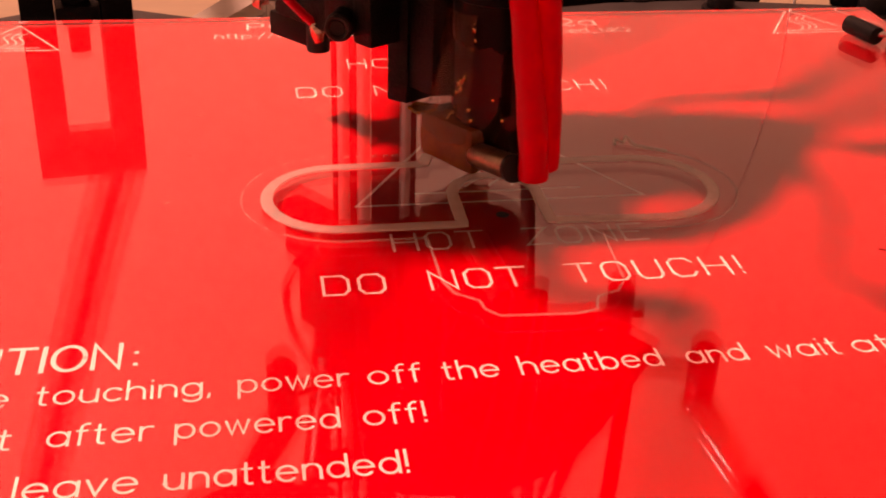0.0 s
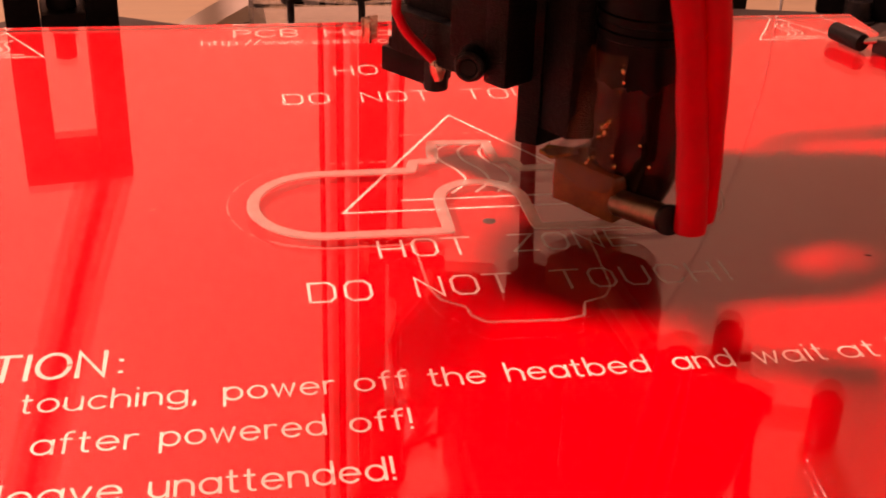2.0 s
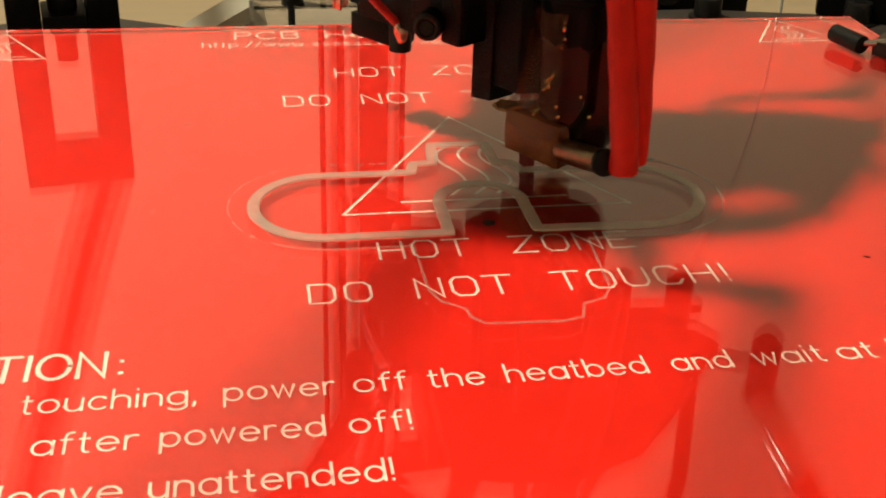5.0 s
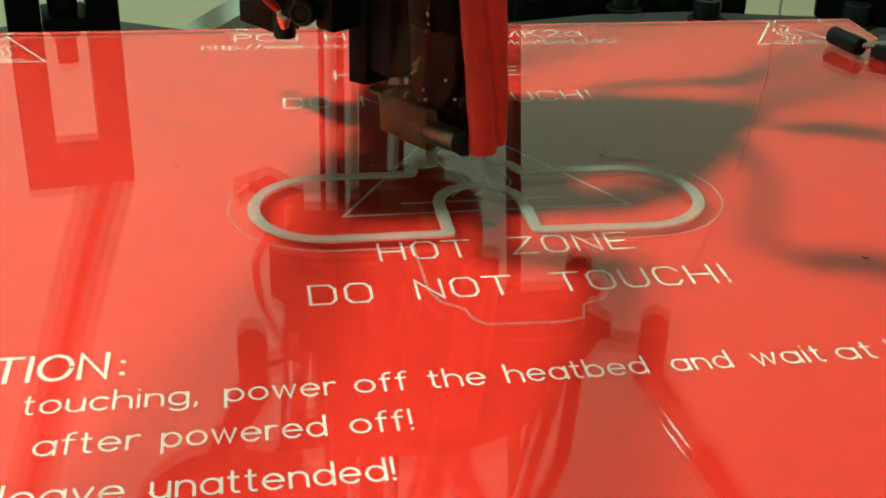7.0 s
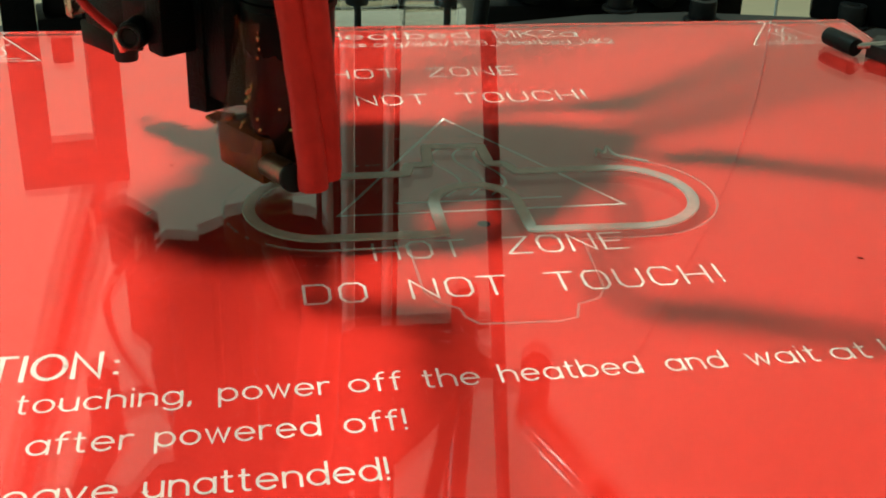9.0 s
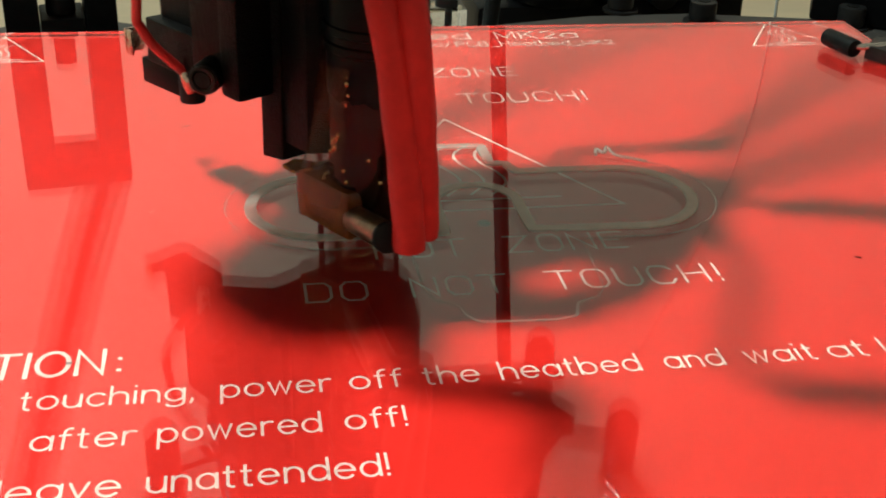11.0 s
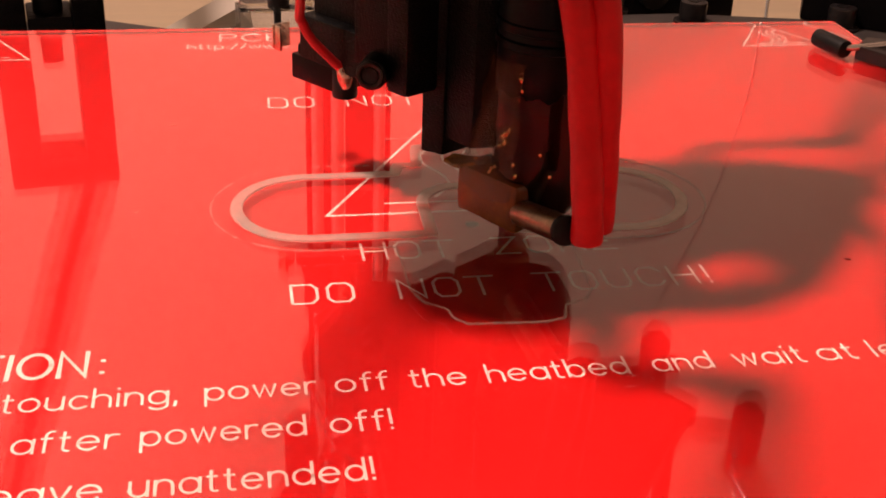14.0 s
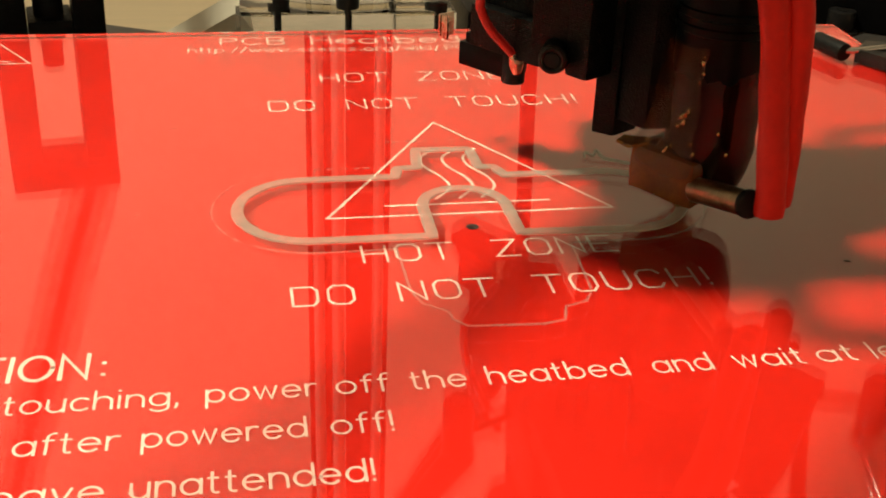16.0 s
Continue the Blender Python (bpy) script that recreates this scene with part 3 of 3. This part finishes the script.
# binder clip at the bed's edge
clip = thing("binder_clip", "black binder clip holding the glass to the bed", "binder clip")
part("jaw", bm_prism([(97.5, 76), (103, 82), (126, 72), (122, 54), (108, 58)], 1.21, 4.2, 0.2), BLACK_STEEL, clip)
part("spine", bm_prism([(107.5, 56), (124, 54), (127, 72), (109, 78)], -4.4, 7.5, 0.8), BLACK_STEEL, clip)
part("wire_handle", bm_tube(smooth_path([(112, 72, 5.4), (105, 74.2, 4.9), (98, 76, 3.8), (94.6, 77.5, 3.4)], 6), 0.75, 12), STEEL, clip, "bright steel wire handle")
part("sleeve", bm_cyl((95.2, 76.2, 3.3), (92.8, 85.0, 3.4), 2.0, 2.0, 28, 0.3), BLACK_RUBBER, clip, "black rubber sleeve on the handle")

# ---------------------------------------------------------------- print head (origin at the nozzle's tip)
head = thing("print_head", "black printed print head with amber taped hot end", "print head")
TURN = -56


def tbox(x, y, z0, z1, along, deep, bevel=0.5, rz=TURN):
    """A box with one corner at x, y, running along the head's own axis and back from it."""
    return turned(bm_box(0, along, 0, deep, z0, z1, bevel), rz=rz, at=(x, y, 0))


part("nozzle", merge(bm_cyl((0, 0, 0), (0, 0, 1.7), 0.5, 2.2, 24), bm_cyl((0, 0, 1.7), (0, 0, 3.4), 3.0, 3.0, 6, 0.2)), BRASS, head, "small brass nozzle")


def crumple(bm, amount, scale, seed=0.0):
    """Pushes the vertices about along smooth noise."""
    for v in bm.verts:
        q = Vector((v.co.x * scale + seed, v.co.y * scale, v.co.z * scale))
        v.co += noise.noise_vector(q) * amount
    return bm


def lathe(profile, cx, cy, n=40, wob=0.0, seed=0.0, rough=0.0):
    """A turned body about a vertical axis; wob shakes its outline."""
    bm = bmesh.new()
    rings = []
    for z, r in profile:
        ring = []
        for k in range(n):
            a = 2 * math.pi * k / n
            rr = r * (1 + wob * noise.noise(Vector((math.cos(a) * 1.3 + seed, math.sin(a) * 1.3, z * 0.16)))) + rough * noise.noise(Vector((math.cos(a) * 4 + seed, math.sin(a) * 4, z * 0.5)))
            ring.append(bm.verts.new((cx + rr * math.cos(a), cy + rr * math.sin(a), z)))
        rings.append(ring)
    for a, b in zip(rings, rings[1:]):
        for k in range(n):
            bm.faces.new((a[k], a[(k + 1) % n], b[(k + 1) % n], b[k]))
    bm.faces.new(list(reversed(rings[0])))
    bm.faces.new(rings[-1])
    return bm


block = tbox(-8.8, 0.4, 4.0, 11.2, 12.0, 8.3, 0.5)
bmesh.ops.subdivide_edges(block, edges=block.edges[:], cuts=4, use_grid_fill=True)
part("heater_block", crumple(block, 0.25, 0.45), KAPTON, head, "heater block wrapped in amber tape")
HX, HY = 2.6, -2.6
part("tape_wrap", lathe([(5.5, 5.2), (7, 5.8), (9, 6.3), (10.5, 6.6), (12, 6.9), (14.5, 6.8), (18, 6.9), (22, 6.9), (25.5, 6.9)], HX, HY, 56, 0.05, 2.0, 0.15), KAPTON_DARK, head, "crumpled amber tape film round the hot end")
part("heat_break", lathe([(4.6, 4.4), (6, 5.0), (12, 6.0), (24, 6.3)], HX, HY, 32), BLACK_SMOOTH, head, "dark barrel under the tape")
rng = random.Random(21)
# Gold beads set where the tape's highlights belong: angle, height, radius.
GLINTS = [(228, 27.6, 0.26), (227, 26.6, 0.3), (229, 25.2, 0.24), (226, 23.6, 0.18), (221, 19.2, 0.26), (217, 18.5, 0.32), (213, 18.0, 0.26), (216, 17.2, 0.3), (210, 16.4, 0.24),
          (227, 14.2, 0.18), (230, 12.6, 0.22), (205, 12.8, 0.2), (199, 12.2, 0.2), (196, 11.4, 0.22), (252, 16.4, 0.15), (262, 13.2, 0.15)]
for a0, z, r in GLINTS:
    a0 = radians(a0)
    grain = bmesh.new()
    bmesh.ops.create_icosphere(grain, subdivisions=2, radius=r * 1.3)
    for v in grain.verts:
        v.co.z *= 1.5
    reach = 8.0 if z > 22 else 8.8
    part("tape_glint", crumple(moved(grain, Matrix.Translation((HX + 0.8 + reach * math.cos(a0), HY + 1.0 + reach * math.sin(a0), z))), 0.16, 2.0, z), GLINT_GOLD, head, "gold bead standing in for a glint on the tape")


def bm_sheet(profile, cx, cy, a0, a1, thick=0.15, n=26):
    """A thin curved sheet: part of a turned body between two angles, with a front and a back."""
    bm = bmesh.new()
    sides = []
    for inset in (0.0, thick):
        sides.append([[bm.verts.new((cx + (r - inset) * math.cos(radians(a0 + (a1 - a0) * k / n)), cy + (r - inset) * math.sin(radians(a0 + (a1 - a0) * k / n)), z)) for k in range(n + 1)] for z, r in profile])
    for rows in sides:
        for u, v in zip(rows, rows[1:]):
            for k in range(n):
                bm.faces.new((u[k], u[k + 1], v[k + 1], v[k]))
    return bm


part("tape_skirt", crumple(bm_sheet([(9.8, 11.2), (11.5, 10.8), (13, 10.2), (15, 9.7), (17.5, 9.2), (20, 8.8), (23, 8.3), (26, 7.9), (29, 7.6)], HX - 0.3, HY + 0.4, 158, 236), 0.75, 0.42, 9.0), KAPTON_FILM, head, "translucent crumpled amber tape film beside the barrel")
flap = bm_prism([(-10.6, 2.2), (-9.0, -0.2), (-6.6, -1.6), (-5.6, 0.6), (-7.4, 3.6), (-9.0, 4.4)], 0, 0.45)
bmesh.ops.subdivide_edges(flap, edges=flap.edges[:], cuts=5, use_grid_fill=True)
for v in flap.verts:
    v.co.z += 10.4 + max(0.0, v.co.x + 9.6) * 0.3
part("tape_flap", crumple(flap, 0.6, 0.35, 5.0), KAPTON_EDGE, head, "loose amber tape flap")
part("hot_end", lathe([(23.5, 6.8), (25.4, 7.0), (30.4, 7.05), (30.6, 7.4), (31.6, 7.4), (31.8, 7.05), (32.8, 7.05), (33.0, 7.4), (34.0, 7.4), (34.2, 7.1), (44.3, 7.1)], HX, HY, 40), BLACK_SMOOTH, head, "black ribbed hot end barrel")
cart = part("heater_cartridge", bm_cyl((-1.0, -8.6, 7.0), (1.9, -20.4, 10.0), 1.95, 1.95, 28, 0.2), CARTRIDGE, head, "dull steel heater cartridge")
part("end_ring", bm_cyl((1.85, -20.3, 10.0), (2.1, -21.3, 10.2), 2.15, 2.15, 28, 0.3), BLACK_RUBBER, cart)

for name, pts, r in (("heater_sleeve", [(4.7, -22.0, 8.9), (4.5, -21.8, 13), (3.9, -21.2, 20), (3.2, -20.6, 27), (1.9, -20.0, 37), (-0.5, -17, 50), (-3, -12, 68)], 2.15),
                     ("heater_sleeve", [(6.9, -19.6, 9.6), (6.9, -19.8, 14), (6.4, -20.2, 21), (5.9, -20.4, 28), (5.0, -20.4, 38), (3, -16, 52), (0, -10, 68)], 2.0)):
    path = smooth_path(pts, 6)
    sleeve = part(name, bm_tube(path, [r * (1 + 0.03 * math.sin(k * 0.8)) for k in range(len(path))], 22), RED_SILICONE, head, "red silicone sleeve hanging down")
    part("wire_end", bm_cyl(Vector(pts[0]) + Vector((0, 0, -0.05)), Vector(pts[0]) + Vector((0, 0, 1)), r * 0.6, r * 0.6, 16), BLACK_RUBBER, sleeve)

part("strut", bm_prism([(-13.3, 7.4), (-10.4, 5.0), (-5.6, 8.0), (-8.2, 11.2)], 10.4, 50, 0.3), BLACK_PRINT, head, "black printed downward strut")
part("hot_end_mount", bm_prism([(-10.2, 5.6), (-7.0, 0.4), (-3.2, 0.6), (4, 7), (4, 14), (-6, 14)], 13.2, 48, 0.4), BLACK_PRINT, head, "black printed hot end mount")
part("mount_block", merge(tbox(-19.0, 6.4, 20.4, 46, 4.6, 7.5, 0.7), tbox(-23.0, 13.0, 22.4, 46, 9, 10, 0.7)), BLACK_PRINT, head, "chunky black printed mount")
boss_ob = part("screw_boss", bm_cyl((-19.2, 9.6, 23.4), (-21.3, 5.0, 23.3), 2.35, 2.35, 28, 0.35), BLACK_SMOOTH, head)
part("boss_rim", turned(bm_tube([(1.75 * math.cos(2 * math.pi * k / 24), 1.75 * math.sin(2 * math.pi * k / 24), 0) for k in range(25)], 0.4, 8), 90, 0, -24.5, (-21.4, 4.8, 23.3)), BLACK_STEEL, boss_ob)
part("boss_hole", bm_cyl((-21.3, 5.02, 23.3), (-21.42, 4.75, 23.3), 1.2, 1.2, 20), BLACK_RUBBER, boss_ob)
part("carrier_plate", merge(turned(bm_box(0, 15.5, 0, 3.2, 19.4, 26.5, 0.4), rz=-55, at=(-30.2, 25.6, 0)), turned(bm_box(1.5, 20, 1.5, 8, 26.4, 42, 0.5), rz=-55, at=(-30.0, 26.5, 0))), BLACK_PRINT, head, "black printed carrier plate")
switch = part("limit_switch", merge(turned(bm_box(0, 10.8, 0, 5.4, 15.2, 19.3, 0.35), rz=-53, at=(-31.4, 28.2, 0)), turned(bm_box(1.0, 10.0, 0.5, 4.8, 19.2, 21.0, 0.3), rz=-53, at=(-31.4, 28.2, 0))), BLACK_SMOOTH, head, "black micro limit switch")
part("terminal_post", bm_cyl((-23.5, 20.6, 14.4), (-23.5, 20.6, 20.5), 2.0, 2.0, 26, 0.4), BLACK_RUBBER, switch)
part("solder_joint", crumple(merge(bm_cyl((-24.3, 17.6, 20.6), (-23.8, 17.6, 18.6), 0.8, 1.25, 16, 0.3), bm_cyl((-23.8, 17.6, 18.7), (-23.5, 17.6, 16.8), 1.25, 0.7, 16, 0.3)), 0.35, 0.9), COPPER, switch, "shiny tinned solder joint")
part("switch_lever", merge(turned(bm_box(0, 1.6, 0, 0.4, 18.5, 22.5, 0.1), rz=-60, at=(-33.8, 32.4, 0)), turned(bm_box(0, 0.4, 0, 3.2, 18.5, 22.5, 0.1), rz=-60, at=(-34.2, 33.0, 0))), COPPER, switch, "bright metal switch lever")
part("switch_wire", bm_tube(smooth_path([(-24.3, 17.6, 20.0), (-26.2, 17.2, 22.0), (-28.7, 16.8, 24.8), (-30.2, 16.4, 27.6), (-30.6, 16, 30), (-29, 18, 40), (-22, 20, 56)], 8), 0.75, 12), RED_WIRE, head, "thin red wire soldered to the switch")
# effector above the mounts, mostly seen as shade and mirrored in the glass


def bm_ring_plate(outline, hole, z0, z1):
    """A plate with one hole: the outline and the hole are joined by strips of faces at equal steps of angle."""
    n = 48
    cx = sum(p[0] for p in hole) / len(hole)
    cy = sum(p[1] for p in hole) / len(hole)

    def reach(poly, a):
        d = Vector((math.cos(a), math.sin(a)))
        best = 0.0
        for k in range(len(poly)):
            p, q = Vector(poly[k]) - Vector((cx, cy)), Vector(poly[(k + 1) % len(poly)]) - Vector((cx, cy))
            e = q - p
            det = d.x * -e.y + d.y * e.x
            if abs(det) < 1e-9:
                continue
            t, u = (p.x * -e.y + p.y * e.x) / det, (d.x * p.y - d.y * p.x) / det
            if -1e-6 <= u <= 1 + 1e-6 and t > best:
                best = t
        return cx + d.x * best, cy + d.y * best

    bm = bmesh.new()
    rings = []
    for poly, z in ((outline, z0), (outline, z1), (hole, z1), (hole, z0)):
        rings.append([bm.verts.new((*reach(poly, 2 * math.pi * k / n), z)) for k in range(n)])
    for r in range(4):
        u, v = rings[r], rings[(r + 1) % 4]
        for k in range(n):
            bm.faces.new((u[k], u[(k + 1) % n], v[(k + 1) % n], v[k]))
    return bm


PLATE = [(-19, 29), (-4, 29), (10, 26.5), (26, 26), (38, 21), (43, 13), (33, 4), (25, -7), (15, -18), (3, -23.5), (-9, -23), (-19, -20)]
part("effector_plate", bm_ring_plate(PLATE, arc(5.6, -12.6, 7.4, 5.4, 0, 345, 23), 44.4, 47.5), BLACK_PRINT, head, "black printed effector plate with a round hole")
part("upper_body", bm_prism([(-20, 1), (19, 2), (19, 22), (-20, 24)], 47.55, 62, 2), BLACK_SMOOTH, head, "black housing above the effector plate")
part("rear_carrier", bm_prism([(-25, 31), (-20, 23), (-8, 19), (-8, 39), (-21, 42)], 28, 43, 0.6), BLACK_PRINT, head, "black printed block behind the limit switch")
# Unseen round body, added to cast the rounded shadow left of the head.
drum = part("shadow_drum", lathe([(64, 15.6), (65, 17), (78, 17), (79, 15.6)], -37.5, -7.0, 44), BLACK_SMOOTH, head, "unseen round black body added beside the effector for its shadow")
part("drum_bracket", bm_prism([(-30, 2), (-12, 4), (-12, 16), (-24, 14)], 62.1, 64, 0.4), BLACK_PRINT, drum)
part("rear_bar", bm_tube([(12, 27, 46), (17, 32.4, 47.5), (44, 32.6, 48)], 1.9, 12), BLACK_STEEL, head, "black bar carrying a rear arm joint")
part("rear_bar", bm_cyl((-18, 28, 45.5), (-24, 33.4, 46.5), 2.0, 2.0, 16, 0.3), BLACK_STEEL, head, "black bar carrying a rear arm joint")
part("side_bar", bm_tube([(37, 11, 46), (46, 7.6, 46)], 1.2, 12), BLACK_STEEL, head, "black bar carrying an arm joint")
part("tie_rod", bm_tube([(32, 4.6, 46), (24.5, -13.7, 57), (15.5, -27, 61), (10.5, -34, 63), (19, -40.5, 60)], 1.5, 12), BLACK_STEEL, head, "thin black rod between two arm joints")
part("front_bar", bm_tube([(-16, -19, 47), (-24, -30, 56), (-27, -34.4, 58.5), (-12, -37.4, 59)], 2.6, 12), BLACK_STEEL, head, "black bar carrying a front arm joint")
part("front_bar", bm_tube([(-18, 14, 46), (-32, 10, 48)], 1.6, 12), BLACK_STEEL, head, "black bar carrying a front arm joint")
JOINTS = [(-22, 33.4, 40), (39, 32.6, 40), (-32, 10.5, 40), (-13, -38.5, 53), (48, 7, 40), (21.5, -41.5, 53)]
for x, y, z in JOINTS:
    boss = part("joint", merge(bm_cyl((x, y, z), (x, y, z + 11), 2.9, 2.9, 24, 0.5), bm_cyl((x, y, z - 1.4), (x, y, z + 0.1), 1.7, 2.2, 20, 0.2)), BLACK_STEEL, head, "black rod joint")
    # Balls are bright only where a mirrored streak belongs, darkened elsewhere.
    part("ball", lathe([(z + 11.01, 2.2), (z + 12, 3.3), (z + 13.6, 3.7), (z + 15, 3.2), (z + 16, 2)], x, y, 20), STEEL if x > 20 and y < 20 else BLACK_STEEL, boss)
loom = smooth_path([(4, 12, 61), (12, 18, 85), (17.5, 22, 100), (25, 35, 130), (30, 49, 170), (32, 60, 215)], 8)
part("cable_loom", bm_tube(loom, 3.6, 16), BLACK_RUBBER, head, "thick black sleeved cable loom rising from the head")

# ---------------------------------------------------------------- delta arms and hanging cable
ARM = 230.0
TOWERS = [((-8.0, 140.0), (JOINTS[0], JOINTS[1])), ((-150.0, -92.0), (JOINTS[2], JOINTS[3])), ((146.0, -92.0), (JOINTS[4], JOINTS[5]))]
arms = []


# Same rod end in two tones: bright for a mirrored streak, darkened for none.
def build_arm(bright):
    ob = thing("delta_arm", "slim dark rod arm with bright steel end" if bright else "slim dark rod arm with rod ends darkened to show no streak", "printer arm", "delta arms")
    part("rod", bm_cyl((0, 0, 18), (0, 0, ARM - 12), 2.9, 2.9, 20), BLACK_SMOOTH, ob)
    for a, b in ((0, 18), (ARM - 12, ARM)):
        part("rod_end", bm_cyl((0, 0, a), (0, 0, b), 3.6 if a == 0 else 1.9, 2.6, 20, 0.3), STEEL if bright else BLACK_STEEL, ob)
    return ob


for tower_xy, joints in TOWERS:
    for j in joints:
        arms.append((build_arm(tower_xy[0] > 100), tower_xy, j, (joints[0][0] + joints[1][0]) / 2, (joints[0][1] + joints[1][1]) / 2))

hang = thing("hanging_cable", "black cable hanging down behind the bed", "cable")
part("cable_run", bm_tube([(0, 0, z) for z in range(-30, 420, 30)], 2.2, 14), BLACK_RUBBER, hang)

# ---------------------------------------------------------------- movement
HEAD_PATH = [
    (0, -3.4, 18.9),
    (0.25, 0.7, 18.5),
    (0.5, 4.4, 16.5),
    (0.75, 5.7, 12.5),
    (1, 5.3, 8.0),
    (1.25, 5.5, 4.0),
    (1.5, 7.6, 2.0),
    (1.75, 12.0, 2.0),
    (2, 16.4, 2.1),
    (2.25, 20.6, 2.0),
    (2.5, 24.9, 2.2),
    (2.75, 28.7, 3.3),
    (3, 31.4, 5.9),
    (3.25, 33.4, 10.0),
    (3.5, 33.5, 14.3),
    (3.75, 32.1, 18.2),
    (4, 29.5, 21.3),
    (4.25, 25.7, 22.5),
    (4.5, 21.6, 22.6),
    (4.75, 17.4, 22.5),
    (5, 13.3, 22.4),
    (5.25, 9.1, 22.3),
    (5.5, 6.9, 24.9),
    (5.75, 4.1, 26.5),
    (6, 3.9, 30.4),
    (6.25, 2.4, 33.0),
    (6.5, -1.3, 36.0),
    (6.75, -4.3, 35.0),
    (7, -6.2, 32.6),
    (7.25, -6.8, 28.8),
    (7.5, -10.4, 28.1),
    (7.75, -11.9, 25.0),
    (8, -16.0, 25.1),
    (8.25, -21.0, 24.8),
    (8.5, -24.9, 24.5),
    (8.75, -28.8, 23.6),
    (9, -32.3, 21.5),
    (9.25, -34.8, 18.2),
    (9.5, -36.1, 14.3),
    (9.75, -36.0, 10.1),
    (10, -34.5, 6.2),
    (10.25, -31.8, 3.1),
    (10.5, -27.9, 1.6),
    (10.75, -24.7, 1.2),
    (11, -21.4, 1.0),
    (11.25, -15.9, 0.8),
    (11.5, -10.3, 0.5),
    (11.75, -7.7, 2.2),
    (12, -7.2, 6.0),
    (12.25, -7.4, 10.2),
    (12.5, -6.6, 14.2),
    (12.75, -3.6, 16.6),
    (13, 0.4, 16.7),
    (13.25, 3.7, 14.1),
    (13.5, 4.3, 9.7),
    (13.75, 4.3, 5.3),
    (14, 4.3, 1.0),
    (14.25, 8.0, 0.2),
    (14.5, 12.0, -0.1),
    (14.75, 16.3, -0.2),
    (15, 20.5, -0.3),
    (15.25, 24.5, -0.1),
    (15.5, 28.3, 1.2),
    (15.75, 31.1, 3.8),
    (16, 32.9, 7.4),
]


def motions():
    walk(head, [(t, pose(x * MM, y * MM, GLASS_TOP * MM)) for t, x, y in HEAD_PATH])
    for ob, (tx, ty), (jx, jy, jz), mx, my in arms:
        rows = []
        for t, x, y in HEAD_PATH:
            foot = Vector((x + jx, y + jy, GLASS_TOP + jz + 13.4))
            top = Vector((tx + jx - mx, ty + jy - my, 0))
            flat = Vector((top.x - foot.x, top.y - foot.y))
            top.z = foot.z + math.sqrt(max(1.0, ARM ** 2 - flat.length_squared))
            m = (top - foot).to_track_quat("Z", "Y").to_matrix().to_4x4()
            m.translation = foot * MM
            rows.append((t, m))
        walk(ob, rows)
    sway = []
    for t, x, y in HEAD_PATH:
        sway.append((t, pose((34.9 + 0.246 * x) * MM, 0.150, -0.01, 0, 3.2 - 0.05 * x, 0)))
    walk(hang, sway)


motions()
